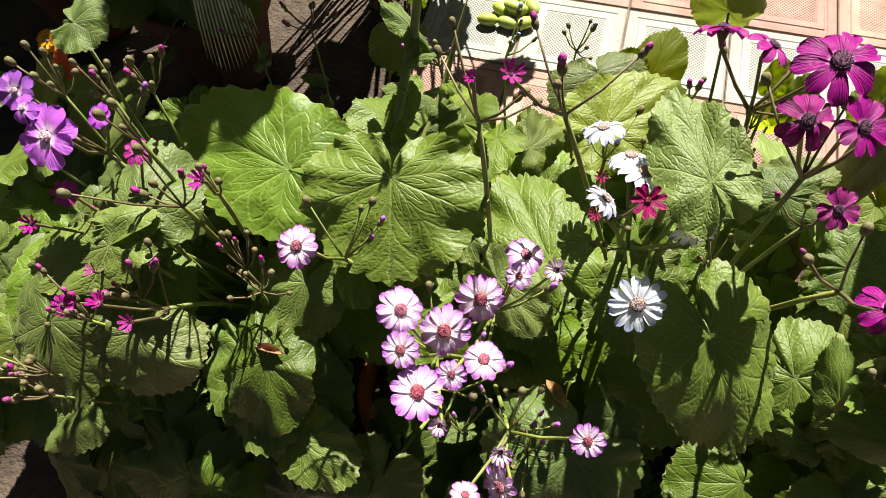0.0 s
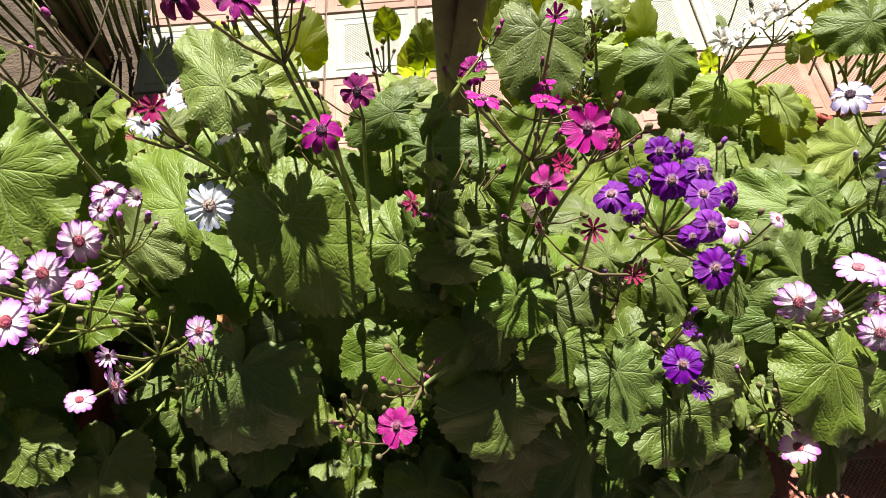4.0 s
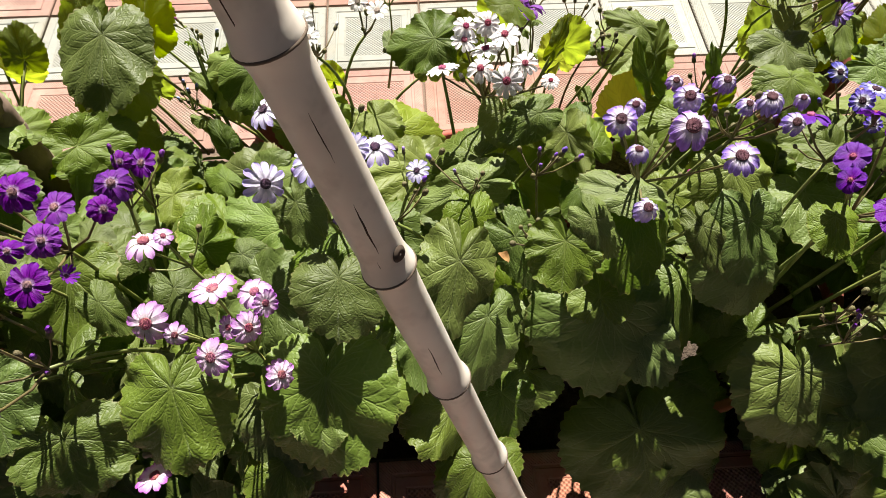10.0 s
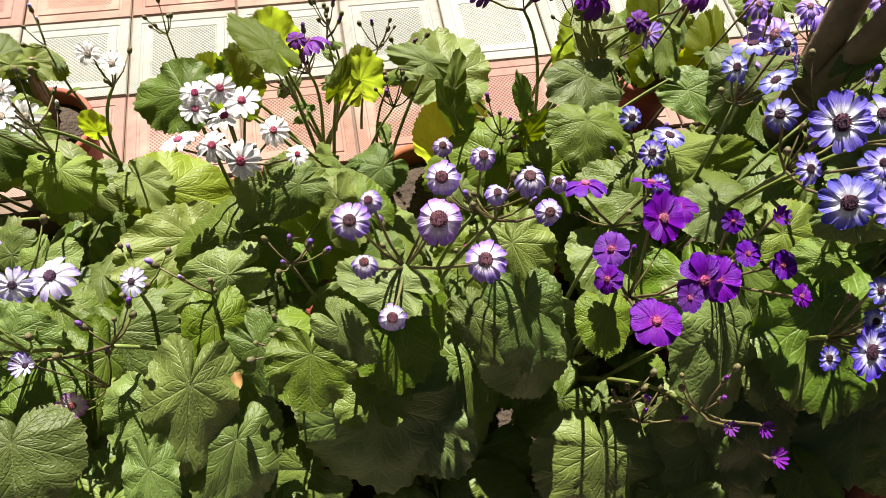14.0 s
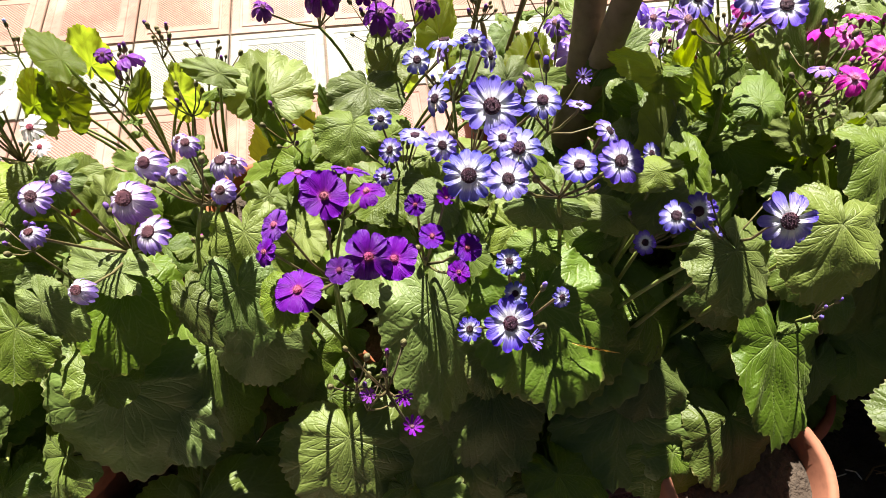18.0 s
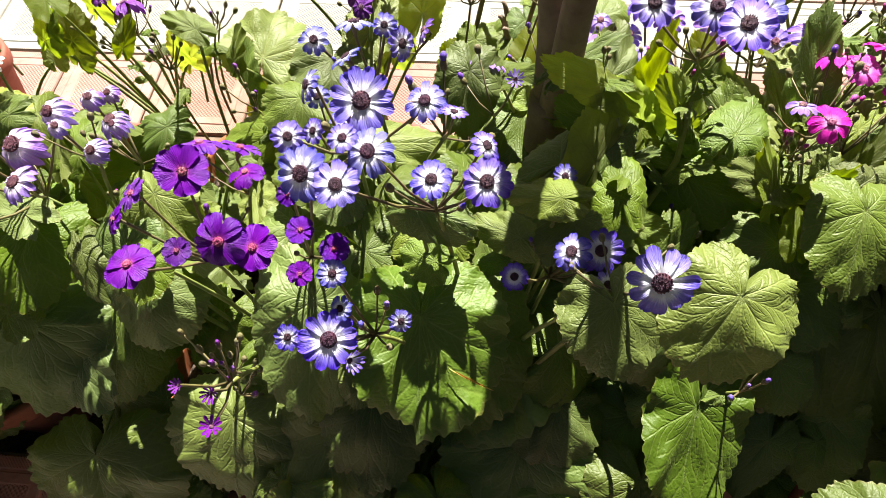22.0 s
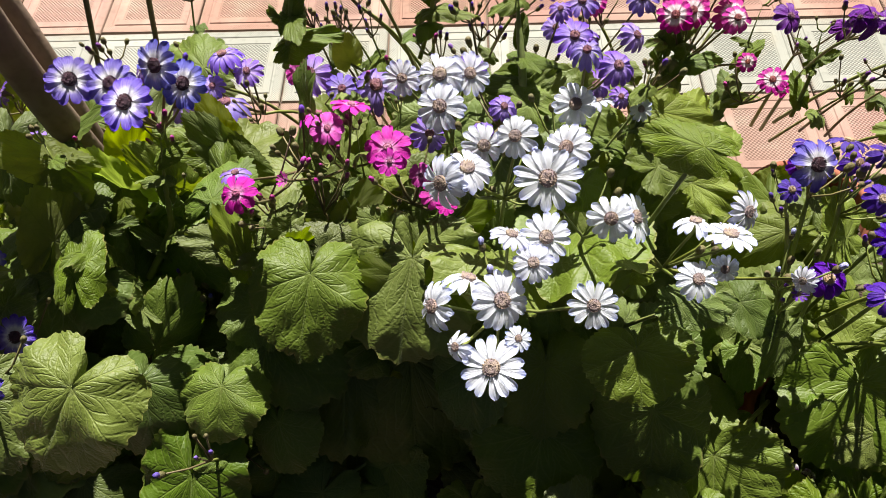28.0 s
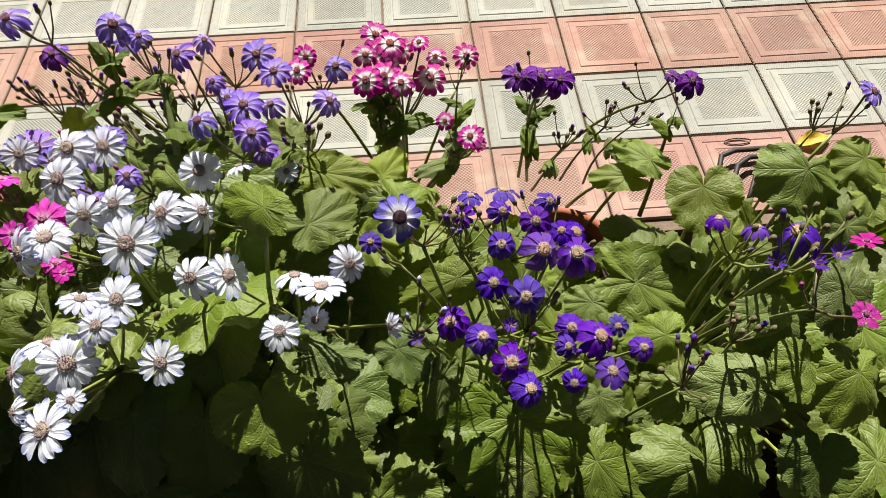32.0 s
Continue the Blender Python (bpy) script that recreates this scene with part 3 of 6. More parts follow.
def put_leaf(root, hub, yaw, slope, length, width, mesh, roll=0.0, stalked=True):
    hub = Vector(hub)
    a, s = radians(yaw), radians(slope + plant_random.gauss(0, 4))
    ahead = Vector((-math.sin(a) * math.cos(s), math.cos(a) * math.cos(s), math.sin(s)))
    up = Vector((math.sin(radians(roll)) + 0.03, -0.38, 0.92))
    m = Matrix.Translation(local(root, hub)) @ frame_of(up - ahead * up.dot(ahead), ahead) @ Matrix.Diagonal((width, length, (width + length) / 2, 1))
    # leaves at the back and one end take paler meshes that paint in stronger sun
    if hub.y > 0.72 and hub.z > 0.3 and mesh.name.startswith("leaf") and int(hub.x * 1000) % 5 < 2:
        mesh = PALE_SUNLIT[int(hub.y * 1000) % 6]
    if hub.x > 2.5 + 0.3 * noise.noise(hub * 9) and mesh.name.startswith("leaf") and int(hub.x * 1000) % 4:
        mesh = PALE_SUNLIT[int(hub.y * 1000) % 6]
    leaf = part("leaf", mesh, root, m)
    if not stalked:
        return leaf
    foot = under(root, hub - ahead * 0.12, 0.22) + Vector((plant_random.uniform(-0.03, 0.03), plant_random.uniform(0.0, 0.06), 0.0))
    v, f = tube([q - root.location for q in bend(foot, hub - Vector((0, 0, 0.004)), 0.03, 6)], [0.0045, 0.0042, 0.004, 0.0037, 0.0034, 0.003, 0.0026], 6)
    stalk = part("petiole", mesh_of("petiole", v, f, STEM), root, Matrix())
    return leaf


def sprigs(root, kind, tops):
    """Thin branching stems that carry only buds."""
    rnd = plant_random
    c = kind[0]
    for x, y, z in tops:
        top = Vector((x, y, z))
        joint = top + Vector((rnd.uniform(-0.01, 0.01), rnd.uniform(0, 0.02), -0.055))
        foot = under(root, top, 0.07) + Vector((0, 0.05, 0))
        v, f = tube([q - root.location for q in bend(foot, joint, 0.01, 6, rnd.uniform(-0.02, 0.02))], [0.0036, 0.0034, 0.003, 0.0028, 0.0025, 0.0022, 0.002], 6)
        part("main_stem", mesh_of("main_stem", v, f, STEM if rnd.random() < 0.6 else STEM_DARK), root, Matrix())
        for k in range(rnd.choice((5, 6, 7, 8))):
            off = Vector((rnd.gauss(0, 0.022), rnd.gauss(0, 0.02), rnd.uniform(0.025, 0.075)))
            put_bud(root, c, joint + off, joint, rnd.uniform(0.009, 0.0145), STEM_DARK if c not in "WPSY" else STEM)
        small = LEAVES[rnd.choice(GREEN)]
        for k in range(2):
            h = joint.lerp(foot, rnd.uniform(0.1, 0.5))
            a = rnd.uniform(0, 360)
            size = rnd.uniform(0.03, 0.06)
            m = Matrix.Translation(h - root.location) @ pose(0, 0, 0, rnd.uniform(0, 40), 0, a) @ Matrix.Diagonal((size * 0.6, size, size, 1))
            part("leaf", small, root, m)


def foliage(root, rows):
    for x, y, z, yaw, slope, length, width in rows:
        pick = plant_random.choice(GREEN) if z < 0.62 or y < 0.85 else plant_random.choice((0, 3, 4, 8, 9))
        hangs = abs(yaw) > 125 and y < 0.5 and z < 0.66 and plant_random.random() < 0.35
        put_leaf(root, (x, y, z), yaw, slope, length * (1.12 if hangs else 1), width, HANGING[pick % 4] if hangs else LEAVES[pick], plant_random.gauss(0, 8))


def open_leaves(root, rows):
    """Broad leaves of the top layer that nothing covers."""
    for x, y, z, yaw, slope, length, width in rows:
        leaf = put_leaf(root, (x, y, z), yaw, slope, length, width, LEAVES[plant_random.choice(GREEN)], plant_random.gauss(0, 5))
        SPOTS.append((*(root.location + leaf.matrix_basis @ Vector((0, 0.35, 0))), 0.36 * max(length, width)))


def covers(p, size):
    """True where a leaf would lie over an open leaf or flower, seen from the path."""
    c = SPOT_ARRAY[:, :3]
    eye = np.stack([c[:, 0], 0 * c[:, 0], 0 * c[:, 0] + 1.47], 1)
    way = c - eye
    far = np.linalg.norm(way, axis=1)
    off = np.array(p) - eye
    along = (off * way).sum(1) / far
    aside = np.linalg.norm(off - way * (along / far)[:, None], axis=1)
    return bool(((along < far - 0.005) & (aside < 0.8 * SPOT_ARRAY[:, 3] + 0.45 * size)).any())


def backlit(root, rows):
    """Thin young leaves that stand up against the light."""
    for x, y, z, yaw, slope, length, width in rows:
        put_leaf(root, (x, y, z), yaw, min(80, slope + 26), length, width, LEAVES[plant_random.choice((8, 9))], plant_random.gauss(0, 8))


def stout(root, points, r0, r1):
    """One of the thick juicy stems that rise from the rosette."""
    pts = [Vector(p) for p in points]
    line = []
    for a, b in zip(pts[:-1], pts[1:]):
        line += [a.lerp(b, i / 5) for i in range(5)]
    line.append(pts[-1])
    line = [p + Vector((0.004 * math.sin(0.5 * i), 0.003 * math.cos(0.4 * i), 0)) for i, p in enumerate(line)]
    n = len(line) - 1
    v, f = tube([p - root.location for p in line], [(r0 + (r1 - r0) * i / n) * min(1.0, 0.16 + 0.28 * (n - i)) for i in range(n + 1)], 9)
    part("main_stem", mesh_of("main_stem", v, f, STEM), root, Matrix())
    rnd, turn_by = plant_random, plant_random.uniform(0, 360)
    for k in range(3):
        put_bud(root, "M", line[-1] + Vector((rnd.uniform(-0.02, 0.02), rnd.uniform(-0.015, 0.015), rnd.uniform(0.01, 0.035))), line[-1], rnd.uniform(0.008, 0.012), STEM)
    for i in range(2, n):
        if line[i].z < 0.3 or rnd.random() < 0.3:
            continue
        turn_by += 137 + rnd.uniform(-20, 20)
        size = (0.075 - 0.04 * i / n) * rnd.uniform(0.7, 1.3)
        m = Matrix.Translation(line[i] - root.location) @ pose(0, 0, 0, rnd.uniform(10, 55), rnd.uniform(-15, 15), turn_by) @ Matrix.Diagonal((size * 0.55, size, size, 1))
        part("leaf", LEAVES[rnd.choice(GREEN)], root, m)


def upright(root, rows):
    """Long folded leaves standing among the stems."""
    for x, y, z, yaw, slope, length, width in rows:
        put_leaf(root, (x, y, z), yaw, slope, length, width, LEAVES[plant_random.choice((3, 5, 7, 9))], plant_random.gauss(0, 35))


# ---- ground, bed and tiled pavement ----
bm = bmesh.new()
bmesh.ops.create_grid(bm, x_segments=2, y_segments=2, size=60)
ground = tagged(part("ground", bm_mesh("ground", bm, SOIL), None, Matrix.Translation((1, 0, GROUND - 0.012))), "bare dark brown soil around the flower bed", "ground", kind="structure")
bm = bmesh.new()
bmesh.ops.create_grid(bm, x_segments=150, y_segments=60, size=0.5)
for v in bm.verts:
    v.co.x, v.co.y = 0.95 + v.co.x * 7.0, 0.42 + v.co.y * 1.6
    v.co.z = 0.018 * noise.noise(v.co * 5) + 0.012 * noise.noise(v.co * 21)
tagged(part("bed_soil", bm_mesh("bed_soil", bm, SOIL), None, Matrix.Translation((0, 0, GROUND))), "crumbly dark soil of the flower bed", "soil", kind="structure")


def slab(bm, x0, x1, y0, y1, z0, z1):
    bmesh.ops.create_cube(bm, size=1, matrix=Matrix.Translation(((x0 + x1) / 2, (y0 + y1) / 2, (z0 + z1) / 2)) @ Matrix.Diagonal((x1 - x0, y1 - y0, z1 - z0, 1)))


MORTAR = plain_material("mortar", (0.1, 0.07, 0.05), (0.17, 0.12, 0.09), 12, 0.9, 0.6, 0.01, vary=0)
bm = bmesh.new()
slab(bm, -1.05, 5.4, 1.165, 4.8, GROUND - 0.01, -0.012)
pavement = tagged(part("pavement", bm_mesh("pavement", bm, MORTAR, False), None, Matrix()), "pavement of red and grey chequered cement tiles", "pavement", kind="structure")


def tile_material(name, a, b):
    k = Nodes(name)
    obj = k.coords("Object")
    p = k.xyz(obj)
    far = k.math("MAXIMUM", k.math("ABSOLUTE", p[0]), k.math("ABSOLUTE", p[1]))
    inside = k.math("SUBTRACT", 1.0, k.smooth(far, 0.086, 0.09))
    pins = k.math("MULTIPLY", k.math("SINE", k.math("MULTIPLY", p[0], 577.0)), k.math("SINE", k.math("MULTIPLY", p[1], 577.0)))
    hatch = k.math("MULTIPLY", k.math("SINE", k.math("MULTIPLY", k.math("ADD", p[0], p[1]), 900.0)), k.smooth(far, 0.122, 0.124))
    world_pos = k.tree.nodes.new("ShaderNodeNewGeometry").outputs["Position"]
    n1, n2 = k.noise(2.5, 4.0, world_pos), k.noise(45.0, 4.0, world_pos)
    color = k.mix(k.smooth(n1, 0.3, 0.7), a, b)
    color = k.mix(k.math("MULTIPLY", k.smooth(n2, 0.5, 0.72), 0.3), color, tuple(c * 0.5 for c in a))
    color = k.mix(k.math("MULTIPLY", k.smooth(k.noise(7.0, 5.0, world_pos), 0.48, 0.7), 0.4), color, (0.36, 0.32, 0.26))
    color = k.mix(k.math("MULTIPLY", k.smooth(far, 0.135, 0.15), 0.35), color, (0.2, 0.15, 0.11))
    color = k.mix(k.math("MULTIPLY", inside, k.math("MULTIPLY", k.smooth(pins, 0.1, -0.5), 0.6)), color, tuple(c * 0.5 for c in a))
    color = k.vary(color, 0.008, 0.1, 0.1)
    h = k.math("ADD", k.math("MULTIPLY", inside, pins), k.math("ADD", k.math("MULTIPLY", hatch, 0.3), k.math("MULTIPLY", n2, 0.6)))
    return k.finish(color, 0.85, k.bump(h, 0.7, 0.0025), 0.2)


TILES = []
for name, a, b in (("tile_red", (0.25, 0.145, 0.12), (0.31, 0.19, 0.16)), ("tile_grey", (0.245, 0.25, 0.225), (0.3, 0.305, 0.28)), ("tile_brick_red", (0.38, 0.15, 0.11), (0.45, 0.2, 0.15))):
    rings = [(0.1465, -0.014), (0.1475, -0.004), (0.145, 0.0), (0.122, 0.0), (0.1195, -0.0025), (0.114, -0.0025), (0.1115, 0.0005), (0.092, 0.0005), (0.0895, -0.0015)]
    verts, faces = [], []
    for h, z in rings:
        verts += [(-h, -h, z), (h, -h, z), (h, h, z), (-h, h, z)]
    for i in range(len(rings) - 1):
        for j in range(4):
            a0, b0 = 4 * i + j, 4 * i + (j + 1) % 4
            faces.append((a0, b0, b0 + 4, a0 + 4))
    faces.append(tuple(range(4 * len(rings) - 4, 4 * len(rings))))
    me = mesh_of(name, verts, faces, tile_material(name, a, b))
    me.shade_flat()
    TILES.append(me)
tile_rnd = random.Random(8)
for row in range(12):
    for col in range(-4, 18):
        x, y = 0.15 + 0.3 * col, 1.35 + 0.3 * row
        m = Matrix.Translation((x, y, tile_rnd.uniform(-0.002, 0.001))) @ Euler((tile_rnd.gauss(0, 0.003), tile_rnd.gauss(0, 0.003), tile_rnd.gauss(0, 0.003))).to_matrix().to_4x4()
        part("tile", TILES[row % 2], pavement, m)

# the same tiles on the near side, up to the soil at one end
bm = bmesh.new()
slab(bm, -1.35, 1.95, -0.9, 0.31, GROUND - 0.01, -0.012)
path_side = tagged(part("pavement", bm_mesh("pavement", bm, MORTAR, False), None, Matrix()), "red cement tile paving along the front of the pots", "pavement", kind="structure")
for row in range(4):
    for col in range(-4, 7):
        m = Matrix.Translation((0.0 + 0.3 * col, 0.155 - 0.3 * row, tile_rnd.uniform(-0.002, 0.001))) @ Euler((tile_rnd.gauss(0, 0.003), tile_rnd.gauss(0, 0.003), tile_rnd.gauss(0, 0.003))).to_matrix().to_4x4()
        part("tile", TILES[2 if row % 2 == 0 else 1], path_side, m)

# ---- clay pots ----
pot_v, pot_f = lathe([(0.001, 0.0), (0.095, 0.0), (0.1, 0.01), (0.135, 0.2), (0.139, 0.205), (0.15, 0.208), (0.154, 0.22), (0.156, 0.262), (0.152, 0.27), (0.14, 0.27), (0.136, 0.262), (0.13, 0.2)], 36)
soil_v, soil_f = lathe([(0.133, 0.215), (0.1, 0.232), (0.05, 0.236), (0.001, 0.24)], 18)


def pot(x, y, z=GROUND, size=1.0, label="round terracotta flower pot with a thick rim", body=None):
    ob = tagged(new("flower_pot"), label, "pot", "terracotta pots in the bed")
    ob.location = (x, y, z)
    m = Matrix.Rotation(x * 7, 4, "Z") @ Matrix.Scale(size, 4)
    part("pot_body", body or POT_MESH, ob, m)
    part("potting_soil", POT_SOIL, ob, m)
    return ob


SHADED_POT = mesh_of("pot_body", pot_v, pot_f, CLAY_SHADED)
POT_MESH, POT_SOIL = mesh_of("pot_body", pot_v, pot_f, CLAY), mesh_of("potting_soil", soil_v, soil_f, SOIL)
for x, y in ((-1.2, 0.48), (-0.85, 0.48), (-0.48, 0.48), (-0.1, 0.48), (0.29, 0.48), (0.61, 0.48), (0.87, 0.66), (1.13, 0.48), (1.36, 0.62), (1.6, 0.48), (1.83, 0.62), (2.06, 0.4), (2.38, 0.62), (2.66, 0.5), (3.0, 0.5), (3.35, 0.52), (0.68, 0.96), (1.05, 0.98), (1.36, 1.0), (2.14, 0.96), (2.46, 1.0), (2.78, 1.0), (3.1, 1.0), (-0.95, 0.9), (-1.35, 0.9)):
    pot(x, y)
pot(1.9, 0.195, 0.0, 1.0, "round terracotta flower pot standing on the red tiles")
for x, y in ((1.655, 1.27), (0.19, 1.25)):
    pot(x, y, 0.0, 0.74, "small sunlit terracotta flower pot standing on the tiles")
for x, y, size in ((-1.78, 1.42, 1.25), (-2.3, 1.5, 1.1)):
    pot(x, y, GROUND, size, "large red clay pot, its colour darkened for the shade", SHADED_POT)

# ---- bare branches standing among the plants ----


def trunk(label, limbs):
    ob = tagged(new("tree_trunk"), label, "tree")
    ob.location = limbs[0][0]
    for k, (a, b, r0, r1, wob) in enumerate(limbs):
        a, b = Vector(a), Vector(b)
        pts, radii = [], []
        for i in range(15):
            t = i / 14
            p = a.lerp(b, t)
            w = math.sin(t * math.pi)
            p += Vector((noise.noise(p * 3 + Vector((k, 0, 0))), noise.noise(p * 3 + Vector((0, k, 5))), 0)) * wob * w
            pts.append(p - ob.location)
            radii.append((r0 + (r1 - r0) * t) * (1 + 0.06 * noise.noise(p * 14)))
        v, f = tube(pts, radii, 14)
        part("trunk" if k == 0 else "limb", mesh_of("trunk", v, f, BARK), ob, Matrix())
    return ob


trunk("forked brown tree trunk rising behind the flowers", [((1.72, 0.79, GROUND), (1.708, 0.85, 0.56), 0.04, 0.036, 0.02), ((1.706, 0.855, 0.52), (1.68, 0.95, 1.5), 0.028, 0.023, 0.02), ((1.709, 0.845, 0.5), (1.8, 0.72, 1.4), 0.026, 0.02, 0.02)])
trunk("forked grey-brown tree trunk at the back of the bed", [((-0.2, 0.86, GROUND), (-0.235, 0.865, 0.56), 0.036, 0.03, 0.012), ((-0.237, 0.867, 0.53), (-0.27, 1.02, 2.5), 0.026, 0.016, 0.02), ((-0.236, 0.86, 0.5), (-0.13, 0.84, 1.3), 0.026, 0.02, 0.015)])


# ---- leaning bamboo pole ----
BAMBOO = plain_material("bamboo_dry", (0.64, 0.57, 0.49), (0.82, 0.77, 0.7), 4, 0.45, 0.15, 0.003, vary=0)
BAMBOO_RING = plain_material("bamboo_ring", (0.1, 0.075, 0.055), (0.16, 0.12, 0.09), 30, 0.7, 0.3, 0.003, vary=0)
pole_a, pole_b = Vector((0.778, 0.093, 0.0)), Vector((0.356, 0.324, 1.6))
axis = (pole_b - pole_a).normalized()
pole = tagged(new("bamboo_pole"), "thick dry bamboo pole leaning over the flower pots", "pole")
pole.location = pole_a
turn = axis.to_track_quat("Z", "Y").to_matrix().to_4x4()
joints = [z / axis.z for z in (0.05, 0.27, 0.497, 0.72, 0.935, 1.178, 1.43)]
total = (pole_b - pole_a).length
edges = [0.0] + joints + [total]
for lo, hi in zip(edges[:-1], edges[1:]):
    prof = []
    n = 22
    for i in range(n + 1):
        t = 0.5 - 0.5 * math.cos(math.pi * i / n)
        h = lo + (hi - lo) * t
        swell = 0.0042 * (math.exp(-((h - lo) / 0.014) ** 2) + 0.8 * math.exp(-((hi - h) / 0.01) ** 2))
        prof.append((0.0213 + 0.001 * h + swell, h))
    v, f = lathe(prof, 30)
    part("culm", mesh_of("culm", v, f, BAMBOO), pole, turn)
for h in joints:
    r = 0.0256 + 0.001 * h
    v, f = lathe([(r - 0.001, h - 0.0028), (r + 0.0008, h - 0.0018), (r + 0.0009, h - 0.0004), (r - 0.0005, h + 0.0008)], 30)
    part("node_ring", mesh_of("node_ring", v, f, BAMBOO_RING), pole, turn)
CRACK = plain_material("bamboo_crack", (0.05, 0.035, 0.025), (0.08, 0.055, 0.04), 30, 0.9, 0.2, 0.002, vary=0)
crack_rnd = random.Random(4)


def around(off):
    """The angle about the pole's own axis of a direction in the world."""
    v = turn.to_3x3().inverted() @ Vector(off)
    return math.atan2(v.y, v.x)


for lo, hi, off, half in ((1.215, 1.385, (-0.009, -0.0272, 0.0026), 0.0008), (1.4, 1.55, (-0.0064, -0.0279, 0.0035), 0.0009), (1.02, 1.085, (0.0059, -0.0274, 0.0066), 0.0009), (0.965, 1.01, (0.001, -0.0285, 0.004), 0.0007), (1.13, 1.18, (0.01, -0.026, 0.006), 0.0005), (1.6, 1.8, (-0.004, -0.028, 0.003), 0.0008), (0.8, 0.86, (0.004, -0.028, 0.005), 0.0007)):
    strip_v, strip_f = [], []
    a = around(off)
    for i in range(13):
        h = lo + (hi - lo) * i / 12
        r = 0.0213 + 0.001 * h + 0.0002
        a += crack_rnd.uniform(-0.018, 0.018)
        w = half * math.sin(math.pi * (i + 0.4) / 12.8) / r
        for da in (-w, w):
            strip_v.append((r * math.cos(a + da), r * math.sin(a + da), h))
    for i in range(12):
        strip_f.append((2 * i, 2 * i + 1, 2 * i + 3, 2 * i + 2))
    part("crack", mesh_of("crack", strip_v, strip_f, CRACK), pole, turn)
h = 0.962 / axis.z
v, f = lathe([(0.0085, -0.001), (0.0065, 0.0015), (0.004, 0.002), (0.001, 0.0012)], 14)
knot = mesh_of("knot", v, f, CRACK)
ka = around((0.0227, -0.0154, 0.0089))
part("knot", knot, pole, turn @ Matrix.Translation((0.0235 * math.cos(ka), 0.0235 * math.sin(ka), h)) @ Vector((math.cos(ka), math.sin(ka), 0)).to_track_quat("Z", "Y").to_matrix().to_4x4())


# ---- the flowering plants ----
# flowers: x, y, z, diameter, turn (0 to the path, 1 and 2 to the sides, 3 edge-on)
root = plant('cineraria with bright violet daisies and mauve buds', -1.22, 0.5)
bloom(root, 'K', [(-1.284, 0.465, 0.881, 0.078, 0), (-1.345, 0.511, 0.894, 0.049, 0), (-1.317, 0.487, 0.897, 0.036, 0), (-1.254, 0.522, 0.858, 0.032, 0)])
bloom(root, 'M', [(-1.215, 0.506, 0.817, 0.036, 0), (-1.054, 0.434, 0.913, 0.023, 0), (-1.268, 0.425, 0.822, 0.033, 0), (-1.176, 0.311, 0.792, 0.024, 0), (-1.083, 0.279, 0.865, 0.019, 0), (-1.226, 0.357, 0.76, 0.02, 0), (-1.243, 0.306, 0.757, 0.028, 0), (-1.29, 0.377, 0.818, 0.022, 0)])
bloom(root, 'Mb', [(-1.119, 0.44, 0.941, 0, 0), (-1.166, 0.37, 0.944, 0, 0), (-1.077, 0.451, 0.879, 0, 0)])
bloom(root, 'Kb', [(-1.182, 0.472, 0.941, 0, 0)])
open_leaves(root, [(-1.065, 0.591, 0.707, 74, -0, 0.215, 0.187), (-1.215, 0.453, 0.76, 18, 12, 0.11, 0.138), (-1.222, 0.395, 0.761, 111, -19, 0.14, 0.093), (-1.185, 0.314, 0.676, -180, -30, 0.089, 0.163), (-1.035, 0.342, 0.59, 180, -30, 0.126, 0.135), (-1.225, 0.419, 0.77, -67, -8, 0.065, 0.043), (-1.013, 0.462, 0.617, 160, -28, 0.107, 0.128), (-1.292, 0.297, 0.695, -179, -30, 0.139, 0.138)])
foliage(root, [(-1.378, 0.277, 0.626, -170.0, -22.0, 0.071, 0.113), (-1.036, 0.555, 0.581, 132.0, -14.0, 0.085, 0.127), (-1.109, 1.168, 0.4, -176.0, -23.0, 0.079, 0.132), (-1.427, 0.708, 0.8, -107.0, -8.0, 0.053, 0.089)])
sprigs(root, 'M', [(-1.229, 1.002, 0.592), (-1.356, 1.017, 0.538), (-1.087, 0.427, 0.724), (-1.056, 0.417, 0.706), (-1.268, 0.23, 0.724), (-1.268, 0.201, 0.72), (-1.189, 0.351, 0.758), (-1.231, 0.302, 0.774), (-1.331, 0.545, 0.902), (-1.288, 0.558, 0.868), (-1.253, 0.592, 0.86)])
root = plant('cineraria with pink and white daisies with orange-rose eyes', -0.76, 0.5)
bloom(root, 'P', [(-0.954, 0.414, 0.844, 0.049, 0), (-0.701, 0.47, 0.836, 0.046, 3), (-0.703, 0.439, 0.842, 0.03, 0), (-0.665, 0.462, 0.829, 0.025, 0), (-0.74, 0.414, 0.811, 0.055, 0), (-0.817, 0.369, 0.842, 0.052, 0), (-0.769, 0.364, 0.822, 0.058, 0), (-0.799, 0.316, 0.874, 0.039, 0), (-0.72, 0.345, 0.821, 0.047, 0), (-0.746, 0.31, 0.852, 0.03, 0), (-0.774, 0.284, 0.855, 0.054, 0), (-0.682, 0.26, 0.793, 0.024, 0), (-0.676, 0.228, 0.776, 0.05, 1), (-0.593, 0.303, 0.755, 0.036, 0), (-0.707, 0.211, 0.79, 0.032, 3), (-0.746, 0.263, 0.832, 0.018, 0)])
bloom(root, 'M', [(-0.78, 0.535, 1.033, 0.013, 0)])
bloom(root, 'Pb', [(-0.747, 0.268, 0.819, 0, 0)])
